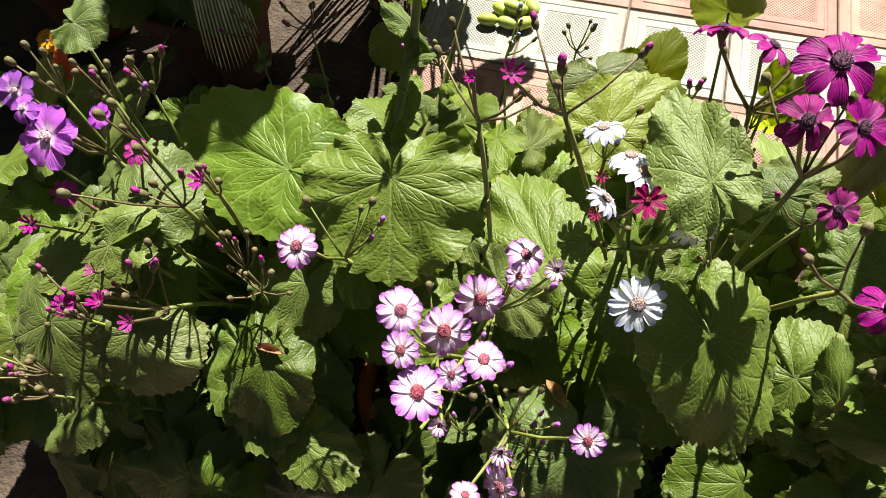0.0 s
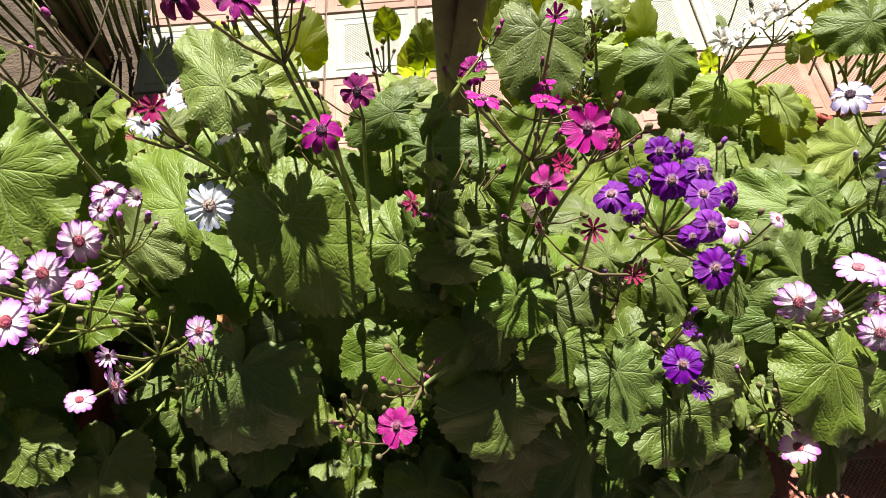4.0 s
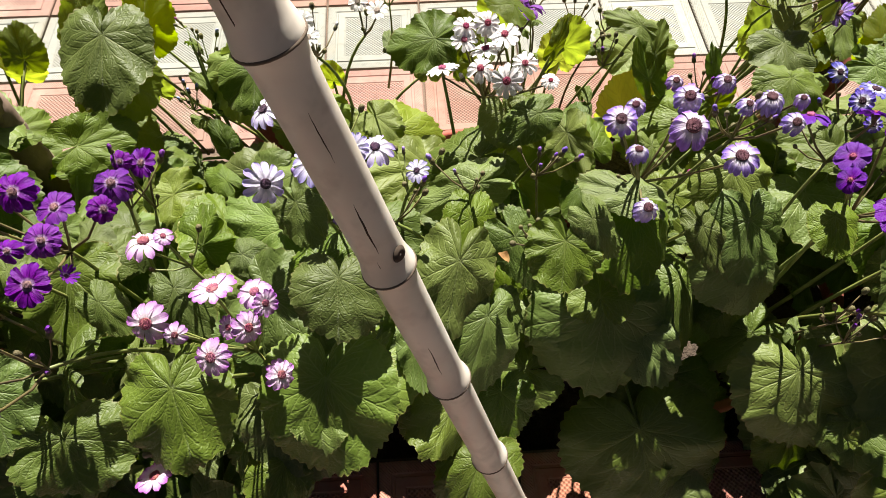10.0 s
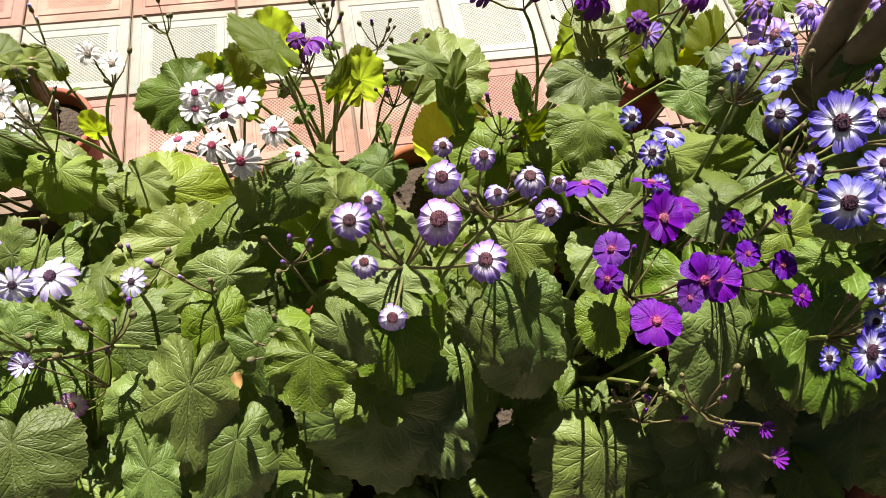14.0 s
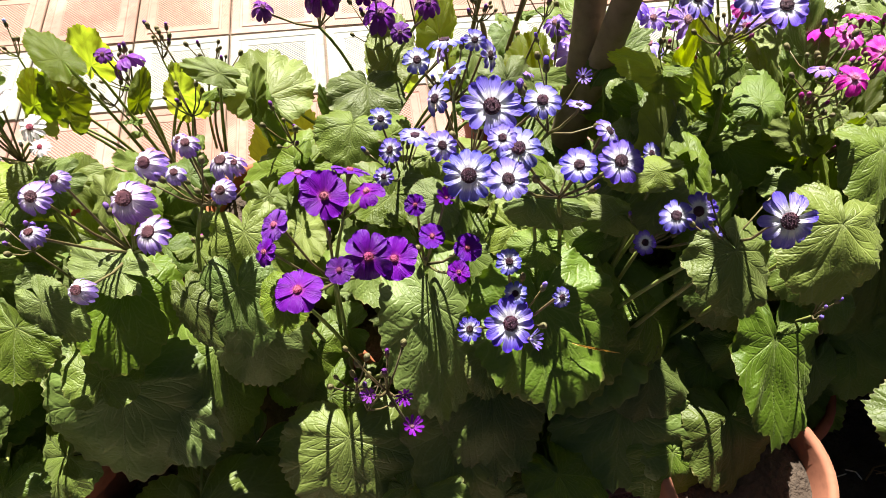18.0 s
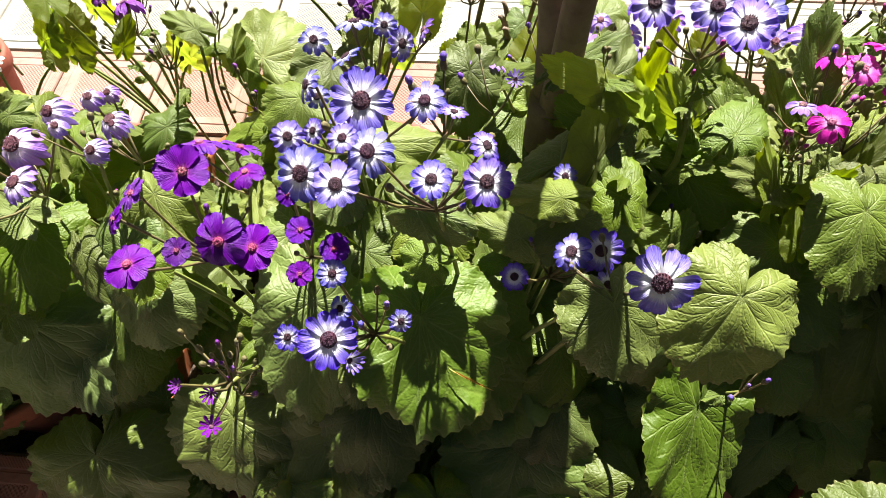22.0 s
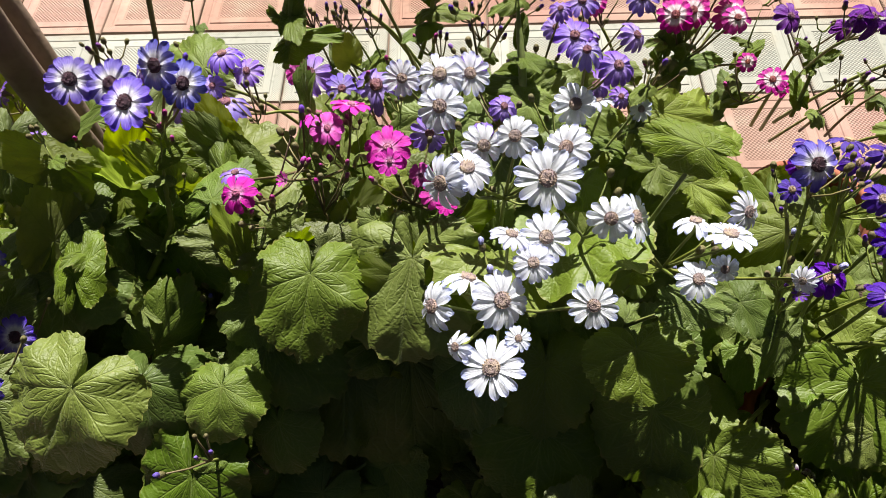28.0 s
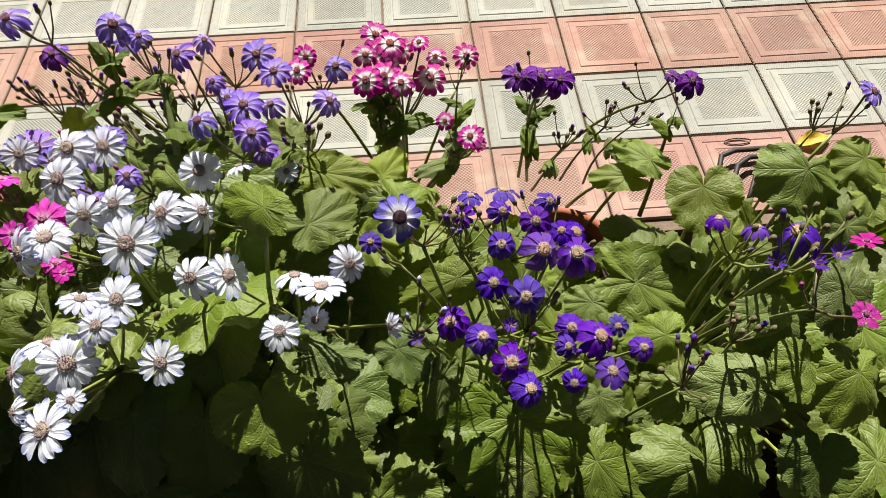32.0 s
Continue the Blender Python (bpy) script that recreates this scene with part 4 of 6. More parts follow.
open_leaves(root, [(-0.887, 0.552, 0.803, -169, -30, 0.127, 0.213), (-0.674, 0.557, 0.669, 35, 9, 0.152, 0.129), (-0.736, 0.499, 0.693, -122, -25, 0.093, 0.078)])
foliage(root, [(-0.592, 0.325, 0.575, 164.0, -21.0, 0.119, 0.199), (-0.6, 0.58, 0.4, 170.0, -15.0, 0.16, 0.17)])
sprigs(root, 'P', [(-0.924, 0.906, 0.656), (-0.653, 0.305, 0.612), (-0.737, 0.313, 0.615), (-0.652, 0.334, 0.618)])
stout(root, [(-0.9, 0.6, 0.2), (-0.91, 0.602, 0.757), (-0.893, 0.713, 0.892), (-0.88, 0.78, 1.1)], 0.0075, 0.005)
stout(root, [(-0.9, 0.6, 0.7), (-0.867, 0.727, 0.792), (-0.84, 0.8, 0.9)], 0.005, 0.003)
root = plant('cineraria with pure white daisies beside crimson ones', -0.55, 0.62)
bloom(root, 'W', [(-0.572, 0.443, 0.826, 0.059, 0), (-0.644, 0.682, 0.817, 0.053, 3), (-0.592, 0.575, 0.887, 0.061, 3), (-0.631, 0.517, 0.909, 0.043, 3), (-0.61, 0.604, 0.874, 0.051, 3), (-0.534, 0.52, 0.876, 0.048, 3)])
bloom(root, 'R', [(-0.597, 0.487, 0.962, 0.034, 0), (-0.641, 0.537, 0.915, 0.014, 0), (-0.639, 0.489, 0.915, 0.014, 0)])
open_leaves(root, [(-0.484, 0.446, 0.784, -145, -29, 0.163, 0.148), (-0.532, 0.549, 0.925, 26, 10, 0.111, 0.092), (-0.528, 0.59, 0.86, -147, -29, 0.061, 0.063), (-0.506, 0.532, 0.465, -166, -30, 0.204, 0.153), (-0.546, 0.386, 0.581, 164, -30, 0.053, 0.072)])
foliage(root, [(-0.662, 0.978, 0.588, -155.0, -21.0, 0.097, 0.161)])
sprigs(root, 'W', [(-0.7, 1.117, 0.541), (-0.823, 0.979, 0.633)])
backlit(root, [(-0.557, 1.1, 0.473, -14.0, 34.0, 0.089, 0.094), (-0.614, 1.05, 0.507, -54.0, 43.0, 0.069, 0.073)])
root = plant('tall cineraria with deep magenta daisies on dark stems', -0.4, 0.62)
bloom(root, 'M', [(-0.742, 0.526, 1.057, 0.023, 0)])
bloom(root, 'X', [(-0.547, 0.72, 0.97, 0.058, 3), (-0.505, 0.669, 1.004, 0.051, 3), (-0.457, 0.627, 1.037, 0.076, 0), (-0.515, 0.48, 1.114, 0.044, 0), (-0.465, 0.503, 1.092, 0.046, 0), (-0.378, 0.595, 0.855, 0.047, 0), (-0.397, 0.412, 0.989, 0.047, 0), (-0.411, 0.565, 1.037, 0.021, 0)])
open_leaves(root, [(-0.319, 0.802, 0.606, 89, -15, 0.112, 0.1), (-0.452, 0.716, 0.51, -123, -25, 0.108, 0.092), (-0.09, 0.986, 0.362, -143, -29, 0.163, 0.132), (-0.347, 0.772, 0.618, 94, -20, 0.111, 0.097), (-0.456, 0.558, 0.502, 175, -30, 0.176, 0.176)])
foliage(root, [(-0.39, 0.676, 0.434, -4.0, 22.0, 0.09, 0.124), (-0.338, 0.481, 0.608, -174.0, -23.0, 0.078, 0.112)])
sprigs(root, 'M', [(-0.364, 0.988, 0.549), (-0.454, 0.586, 0.737)])
backlit(root, [(-0.308, 1.1, 0.393, -32.0, 50.0, 0.075, 0.079), (-0.355, 1.05, 0.558, 2.0, 36.0, 0.052, 0.055), (-0.426, 1.3, 0.483, 51.0, 45.0, 0.13, 0.137), (-0.28, 1.1, 0.436, 5.0, 37.0, 0.079, 0.083)])
stout(root, [(-0.554, 0.6, 0.589), (-0.541, 0.66, 0.763), (-0.544, 0.72, 0.854)], 0.006, 0.004)
root = plant('cineraria with magenta-pink daisies and red buds', -0.16, 0.5)
bloom(root, 'X', [(-0.221, 0.612, 0.861, 0.043, 0)])
bloom(root, 'M', [(-0.218, 0.482, 0.944, 0.043, 3), (-0.129, 0.569, 0.866, 0.035, 3), (-0.147, 0.475, 0.939, 0.036, 3), (-0.114, 0.405, 0.967, 0.052, 0), (-0.168, 0.339, 0.958, 0.045, 0), (-0.346, 0.153, 0.782, 0.044, 0), (-0.133, 0.48, 0.921, 0.025, 0), (-0.122, 0.579, 0.969, 0.026, 0)])
bloom(root, 'R', [(-0.066, 0.434, 0.909, 0.03, 2), (-0.102, 0.512, 0.768, 0.033, 0), (-0.119, 0.305, 0.921, 0.027, 0), (-0.066, 0.286, 0.847, 0.024, 0), (-0.31, 0.409, 0.847, 0.033, 2)])
open_leaves(root, [(-0.36, 0.354, 0.535, 172, -30, 0.107, 0.162), (-0.246, 0.343, 0.596, -161, -29, 0.08, 0.143), (-0.243, 0.505, 0.686, -142, -28, 0.1, 0.083), (-0.116, 0.306, 0.608, 174, -30, 0.067, 0.119), (-0.181, 0.362, 0.675, 158, -29, 0.06, 0.103), (-0.232, 0.627, 0.537, -178, -30, 0.113, 0.099), (-0.122, 0.371, 0.613, 148, -29, 0.137, 0.133), (-0.19, 0.37, 0.629, 142, -28, 0.114, 0.097), (-0.252, 0.391, 0.731, 82, -16, 0.086, 0.058), (-0.106, 0.834, 0.444, -66, -2, 0.123, 0.108), (-0.204, 0.26, 0.53, 175, -30, 0.103, 0.176)])
foliage(root, [(-0.176, 0.269, 0.424, 171.0, -22.0, 0.109, 0.181), (-0.198, 0.431, 0.573, -136.0, -18.0, 0.06, 0.101), (-0.094, 0.319, 0.526, -162.0, -22.0, 0.065, 0.109)])
sprigs(root, 'M', [(-0.432, 0.227, 0.637), (-0.376, 0.189, 0.606), (-0.23, 0.537, 0.718), (-0.117, 0.475, 0.709), (-0.355, 0.256, 0.617)])
stout(root, [(-0.317, 0.4, 0.557), (-0.295, 0.46, 0.764), (-0.277, 0.52, 0.861), (-0.205, 0.58, 0.93)], 0.007, 0.003)
stout(root, [(-0.321, 0.4, 0.499), (-0.238, 0.42, 0.735), (-0.278, 0.44, 0.775)], 0.008, 0.005)
stout(root, [(-0.241, 0.42, 0.612), (-0.114, 0.42, 0.6), (0.025, 0.4, 0.619)], 0.004, 0.0025)
root = plant('cineraria with dense deep purple daisies', 0.07, 0.48)
bloom(root, 'D', [(-0.039, 0.467, 0.752, 0.056, 3), (0.039, 0.463, 0.777, 0.058, 0), (0.107, 0.652, 0.602, 0.051, 0), (0.121, 0.533, 0.701, 0.06, 0), (0.085, 0.452, 0.756, 0.054, 0), (0.139, 0.461, 0.733, 0.041, 2), (-0.013, 0.431, 0.752, 0.035, 0), (0.082, 0.398, 0.757, 0.05, 0), (0.049, 0.379, 0.765, 0.034, 0), (0.074, 0.34, 0.746, 0.055, 0), (0.111, 0.36, 0.731, 0.025, 2), (0.016, 0.23, 0.699, 0.051, 0), (0.039, 0.205, 0.676, 0.028, 0), (0.115, 0.589, 0.68, 0.034, 0), (-0.003, 0.476, 0.774, 0.028, 0), (0.03, 0.274, 0.709, 0.02, 0)])
open_leaves(root, [(-0.041, 0.268, 0.589, -159, -29, 0.09, 0.113), (0.136, 0.31, 0.494, -168, -29, 0.101, 0.109), (-0.031, 0.432, 0.635, 36, 6, 0.08, 0.063), (0.171, 0.447, 0.536, -145, -28, 0.096, 0.079), (0.068, 0.416, 0.56, -133, -25, 0.073, 0.06), (0.052, 0.215, 0.531, -167, -29, 0.089, 0.159)])
sprigs(root, 'D', [(-0.03, 0.345, 0.674)])
stout(root, [(-0.031, 0.4, 0.371), (0.102, 0.4, 0.36), (0.275, 0.4, 0.351)], 0.004, 0.003)
root = plant('cineraria with striped pink and white daisies hanging low', 0.3, 0.4)
bloom(root, 'P', [(0.2, 0.311, 0.681, 0.056, 0), (0.242, 0.291, 0.684, 0.031, 0), (0.287, 0.35, 0.7, 0.058, 3), (0.334, 0.359, 0.669, 0.048, 3), (0.354, 0.334, 0.678, 0.036, 2), (0.337, 0.296, 0.684, 0.047, 2), (0.29, 0.258, 0.681, 0.054, 0), (0.363, 0.267, 0.592, 0.047, 2), (0.162, 0.462, 0.654, 0.061, 3), (0.195, 0.15, 0.557, 0.052, 3), (0.472, 0.444, 0.57, 0.039, 0), (0.306, 0.303, 0.674, 0.031, 0), (0.208, 0.44, 0.694, 0.027, 0)])
open_leaves(root, [(0.235, 0.234, 0.648, -168, -29, 0.117, 0.135), (0.393, 0.261, 0.501, -170, -29, 0.077, 0.09), (0.414, 0.282, 0.53, 177, -30, 0.146, 0.186), (0.58, 0.292, 0.397, -177, -30, 0.091, 0.093)])
foliage(root, [(0.175, 0.355, 0.413, 178.0, -22.0, 0.124, 0.133), (0.314, 0.439, 0.509, -123.0, -14.0, 0.124, 0.147), (0.446, 0.38, 0.657, 177.0, -22.0, 0.087, 0.129), (0.476, 0.354, 0.457, 168.0, -22.0, 0.105, 0.136)])
sprigs(root, 'P', [(0.192, 0.208, 0.579), (0.223, 0.19, 0.569)])
stout(root, [(0.161, 0.4, 0.39), (0.143, 0.36, 0.276), (0.08, 0.3, 0.032)], 0.0045, 0.003)
root = plant('cineraria with pale lilac-white daisies', 0.46, 0.58)
bloom(root, 'L', [(0.345, 0.609, 0.759, 0.064, 3), (0.361, 0.47, 0.76, 0.06, 0), (0.426, 0.496, 0.772, 0.066, 0), (0.435, 0.545, 0.789, 0.059, 3), (0.429, 0.594, 0.761, 0.053, 3), (0.477, 0.529, 0.758, 0.043, 0), (0.563, 0.581, 0.637, 0.04, 0), (0.505, 0.55, 0.735, 0.056, 0), (0.398, 0.583, 0.759, 0.034, 3), (0.406, 0.552, 0.757, 0.034, 0), (0.467, 0.459, 0.69, 0.028, 0)])
bloom(root, 'Vb', [(0.487, 0.479, 0.657, 0, 0), (0.467, 0.465, 0.673, 0, 0), (0.472, 0.453, 0.541, 0, 0)])
open_leaves(root, [(0.342, 0.57, 0.516, 55, -1, 0.138, 0.115), (0.369, 0.573, 0.541, -121, -24, 0.084, 0.079), (0.623, 0.449, 0.572, 164, -30, 0.139, 0.118), (0.553, 0.362, 0.512, -178, -30, 0.104, 0.07), (0.388, 0.486, 0.695, -153, -28, 0.07, 0.064), (0.478, 0.602, 0.441, -171, -29, 0.116, 0.211), (0.666, 0.388, 0.496, 160, -30, 0.132, 0.115), (0.65, 0.547, 0.544, 171, -30, 0.118, 0.093), (0.688, 0.305, 0.371, 164, -30, 0.095, 0.115)])
foliage(root, [(0.558, 0.451, 0.512, 175.0, -22.0, 0.097, 0.127), (0.523, 0.366, 0.44, 169.0, -22.0, 0.108, 0.18)])
sprigs(root, 'L', [(0.653, 0.579, 0.622)])
root = plant('cineraria with small white daisies beside the tiles', 0.4, 1.02)
bloom(root, 'S', [(0.335, 0.983, 0.526, 0.059, 0), (0.386, 0.854, 0.677, 0.04, 0), (0.34, 0.917, 0.63, 0.059, 0), (0.312, 0.904, 0.607, 0.038, 0), (0.369, 0.915, 0.662, 0.047, 0), (0.464, 1.036, 0.606, 0, 0), (0.502, 1.016, 0.6, 0, 0)])
open_leaves(root, [(-0.055, 0.982, 0.505, -109, -24, 0.11, 0.175), (-0.046, 1.02, 0.562, 177, -30, 0.155, 0.173), (0.211, 1.077, 0.422, 178, -30, 0.132, 0.193), (0.358, 0.98, 0.349, 145, -28, 0.114, 0.207), (0.361, 0.933, 0.439, 162, -30, 0.079, 0.135), (0.237, 1.016, 0.469, 172, -30, 0.102, 0.154)])
sprigs(root, 'W', [(0.275, 1.294, 0.435), (0.528, 1.306, 0.425), (0.065, 1.011, 0.395), (0.094, 1.132, 0.423)])
backlit(root, [(-0.135, 1.1, 0.479, -38.0, 45.0, 0.12, 0.126), (-0.009, 1.12, 0.484, -30.0, 31.0, 0.118, 0.124), (-0.018, 1.08, 0.346, 15.0, 60.0, 0.061, 0.065), (0.384, 1.08, 0.358, 42.0, 41.0, 0.049, 0.052), (0.214, 1.1, 0.449, 1.0, 36.0, 0.081, 0.086), (0.601, 1.1, 0.355, 8.0, 30.0, 0.059, 0.063), (0.166, 1.1, 0.378, -62.0, 59.0, 0.075, 0.079)])
stout(root, [(0.09, 1.05, 0.158), (0.087, 1.1, 0.318), (0.09, 1.15, 0.436)], 0.006, 0.004)
root = plant('cineraria with white daisies with rosy eyes', 0.68, 0.8)
bloom(root, 'Y', [(0.618, 0.821, 0.627, 0.056, 3), (0.679, 0.763, 0.676, 0.048, 0), (0.719, 0.727, 0.678, 0.057, 0), (0.694, 0.829, 0.661, 0.056, 3), (0.763, 0.804, 0.645, 0.046, 0), (0.657, 0.831, 0.679, 0.045, 0), (0.726, 0.828, 0.691, 0.05, 0), (0.698, 0.844, 0.702, 0.05, 0), (0.661, 0.846, 0.696, 0.045, 0), (0.797, 0.742, 0.662, 0.034, 0)])
open_leaves(root, [(0.731, 0.78, 0.55, -174, -30, 0.073, 0.094), (0.67, 0.623, 0.541, 100, -21, 0.125, 0.088), (0.613, 0.965, 0.567, 79, -17, 0.112, 0.124), (0.788, 0.746, 0.579, 108, -23, 0.086, 0.072)])
stout(root, [(0.993, 0.55, 0.242), (1.042, 0.58, 0.3), (1.018, 0.6, 0.541)], 0.007, 0.003)
root = plant('cineraria with drooping violet-white daisies', 0.95, 0.6)
bloom(root, 'V', [(0.86, 0.561, 0.758, 0.049, 0), (0.871, 0.5, 0.763, 0.038, 0), (0.886, 0.587, 0.759, 0.034, 0), (0.971, 0.559, 0.739, 0.069, 0), (0.987, 0.629, 0.728, 0.053, 0), (1.009, 0.729, 0.663, 0.036, 0), (1.047, 0.649, 0.74, 0.039, 0), (1.046, 0.57, 0.769, 0.034, 0), (1.099, 0.604, 0.747, 0.049, 0), (1.106, 0.535, 0.764, 0.039, 0), (1.015, 0.487, 0.755, 0.054, 0), (0.898, 0.461, 0.677, 0.047, 0), (0.451, 0.467, 0.682, 0.03, 0), (1.125, 0.574, 0.772, 0.029, 0)])
open_leaves(root, [(0.787, 0.457, 0.602, 170, -29, 0.085, 0.118), (0.92, 0.534, 0.6, 58, -2, 0.102, 0.068), (0.829, 0.48, 0.625, -135, -26, 0.08, 0.063), (0.951, 0.266, 0.24, -171, -30, 0.155, 0.283), (0.876, 0.423, 0.435, 167, -30, 0.166, 0.249), (0.859, 0.423, 0.475, -2, 12, 0.097, 0.108), (1.096, 0.595, 0.582, -159, -29, 0.106, 0.127), (1.016, 0.487, 0.579, -156, -28, 0.084, 0.056), (0.715, 0.491, 0.569, -143, -26, 0.105, 0.08)])
foliage(root, [(0.89, 0.715, 0.513, 29.0, 21.0, 0.085, 0.089), (1.02, 0.475, 0.43, 175.0, -20.0, 0.15, 0.16)])
sprigs(root, 'V', [(0.757, 0.604, 0.622), (0.742, 0.48, 0.607)])
root = plant('cineraria with broad-petalled purple daisies', 1.24, 0.47)
bloom(root, 'E', [(1.172, 0.481, 0.75, 0.049, 1), (1.158, 0.445, 0.743, 0.037, 1), (1.196, 0.625, 0.68, 0.065, 3), (1.242, 0.503, 0.771, 0.063, 0), (1.275, 0.595, 0.71, 0.058, 3), (1.295, 0.547, 0.718, 0.048, 3), (1.29, 0.433, 0.722, 0.067, 0), (1.323, 0.444, 0.695, 0.06, 0), (1.252, 0.406, 0.742, 0.036, 0), (1.2, 0.382, 0.747, 0.06, 0), (1.379, 0.476, 0.692, 0.035, 0), (1.426, 0.456, 0.683, 0.039, 0), (1.403, 0.394, 0.724, 0.029, 0), (1.36, 0.513, 0.718, 0.031, 0), (1.4, 0.495, 0.751, 0.026, 0)])
bloom(root, 'Q', [(1.315, 0.255, 0.679, 0.021, 0), (1.321, 0.22, 0.667, 0.025, 0), (1.274, 0.261, 0.68, 0.018, 0)])
open_leaves(root, [(1.221, 0.321, 0.351, 180, -30, 0.14, 0.214), (1.042, 0.374, 0.229, 134, -27, 0.135, 0.21), (1.377, 0.434, 0.568, 180, -30, 0.183, 0.156), (1.09, 0.491, 0.586, 176, -30, 0.107, 0.113), (1.4, 0.313, 0.375, 167, -30, 0.197, 0.173)])
foliage(root, [(1.104, 0.463, 0.526, -169.0, -22.0, 0.082, 0.136), (1.172, 0.436, 0.666, 173.0, -22.0, 0.062, 0.068)])
sprigs(root, 'D', [(1.267, 0.319, 0.496), (1.239, 0.342, 0.51)])
root = plant('thin cineraria with one purple flower head', 0.83, 1.08)
bloom(root, 'Q', [(0.819, 1.135, 0.497, 0.08, 3), (0.802, 1.092, 0.544, 0.039, 0)])
sprigs(root, 'D', [(0.748, 1.267, 0.416), (0.867, 1.228, 0.443), (0.963, 1.207, 0.426), (0.766, 1.093, 0.446), (0.957, 0.966, 0.531), (0.871, 1.267, 0.438), (1.012, 1.1, 0.492)])
backlit(root, [(0.913, 1.12, 0.352, 29.0, 48.0, 0.082, 0.086), (0.665, 1.1, 0.364, -49.0, 36.0, 0.065, 0.068), (0.677, 1.1, 0.418, 8.0, 41.0, 0.086, 0.09), (0.914, 1.1, 0.413, -127.0, 49.0, 0.089, 0.094), (0.758, 1.12, 0.494, -39.0, 57.0, 0.09, 0.095), (0.614, 1.1, 0.418, -42.0, 42.0, 0.083, 0.088)])
upright(root, [(0.768, 1.0, 0.613, 41.0, 16.0, 0.106, 0.064), (0.865, 1.0, 0.498, -46.0, 48.0, 0.072, 0.038), (1.036, 1.0, 0.55, 69.0, 16.0, 0.087, 0.055)])
root = plant('cineraria with large blue-tipped white daisies with dark eyes', 1.45, 0.62)
bloom(root, 'B', [(1.323, 0.631, 0.641, 0.031, 0), (1.338, 0.698, 0.626, 0.042, 1), (1.384, 0.736, 0.616, 0.053, 3), (1.395, 0.502, 0.847, 0.038, 0), (1.396, 0.589, 0.84, 0.045, 1), (1.385, 0.683, 0.824, 0.041, 0), (1.429, 0.729, 0.817, 0.055, 3), (1.496, 0.708, 0.798, 0.047, 2), (1.468, 0.565, 0.842, 0.073, 0), (1.54, 0.581, 0.829, 0.05, 3), (1.464, 0.485, 0.87, 0.034, 0), (1.419, 0.451, 0.847, 0.064, 0), (1.33, 0.773, 0.622, 0.039, 0), (1.472, 0.717, 0.821, 0.034, 0), (1.579, 0.551, 0.845, 0.03, 3), (1.43, 0.659, 0.821, 0.044, 3)])
bloom(root, 'A', [(1.647, 0.714, 0.734, 0.026, 0)])
open_leaves(root, [(1.409, 0.75, 0.539, -80, -6, 0.136, 0.091), (1.569, 0.871, 0.594, 170, -29, 0.111, 0.104)])
foliage(root, [(1.28, 0.82, 0.565, 163.0, -21.0, 0.077, 0.128), (1.515, 0.549, 0.585, -105.0, -8.0, 0.084, 0.099), (1.406, 0.592, 0.615, 111.0, -7.0, 0.054, 0.082)])
root = plant('tall cineraria with a crown of purple daisies', 1.32, 1.08)
bloom(root, 'Q', [(1.355, 1.057, 0.619, 0.075, 0), (1.382, 0.942, 0.661, 0.042, 0), (1.246, 1.062, 0.679, 0.087, 0), (1.265, 1.092, 0.653, 0.063, 0), (1.328, 1.065, 0.67, 0.061, 0), (1.425, 0.877, 0.77, 0.046, 0), (1.356, 1.119, 0.597, 0.051, 3), (1.138, 1.052, 0.654, 0.051, 0), (1.345, 1.056, 0.704, 0.065, 0), (1.402, 1.137, 0.644, 0.037, 0)])
bloom(root, 'A', [(1.467, 1.031, 0.537, 0.054, 1)])
open_leaves(root, [(1.09, 1.117, 0.369, -4, 12, 0.127, 0.182), (1.366, 1.021, 0.532, -9, 10, 0.127, 0.089)])
foliage(root, [(1.56, 1.127, 0.431, 173.0, -22.0, 0.086, 0.08), (1.313, 0.937, 0.545, -179.0, -22.0, 0.079, 0.132)])
sprigs(root, 'D', [(1.55, 1.076, 0.606), (1.684, 1.045, 0.624), (1.748, 1.32, 0.538), (1.152, 0.885, 0.512)])
backlit(root, [(1.55, 1.1, 0.365, 82.0, 27.0, 0.086, 0.09), (1.684, 1.1, 0.365, -23.0, 28.0, 0.11, 0.116), (1.369, 1.12, 0.448, -8.0, 31.0, 0.069, 0.073), (1.38, 1.1, 0.404, 20.0, 51.0, 0.105, 0.11), (1.1, 1.05, 0.194, -5.0, 50.0, 0.149, 0.157)])
stout(root, [(0.142, 1.0, 0.237), (0.112, 1.05, 0.334), (0.097, 1.1, 0.511)], 0.005, 0.003)
upright(root, [(1.086, 1.0, 0.469, -12.0, 58.0, 0.079, 0.04), (1.092, 1.0, 0.398, 21.0, 46.0, 0.111, 0.068), (1.239, 1.0, 0.406, 32.0, 60.0, 0.072, 0.039), (1.467, 1.05, 0.558, -8.0, 49.0, 0.108, 0.082)])
root = plant('low cineraria with blue-ringed white daisies', 1.6, 0.42)
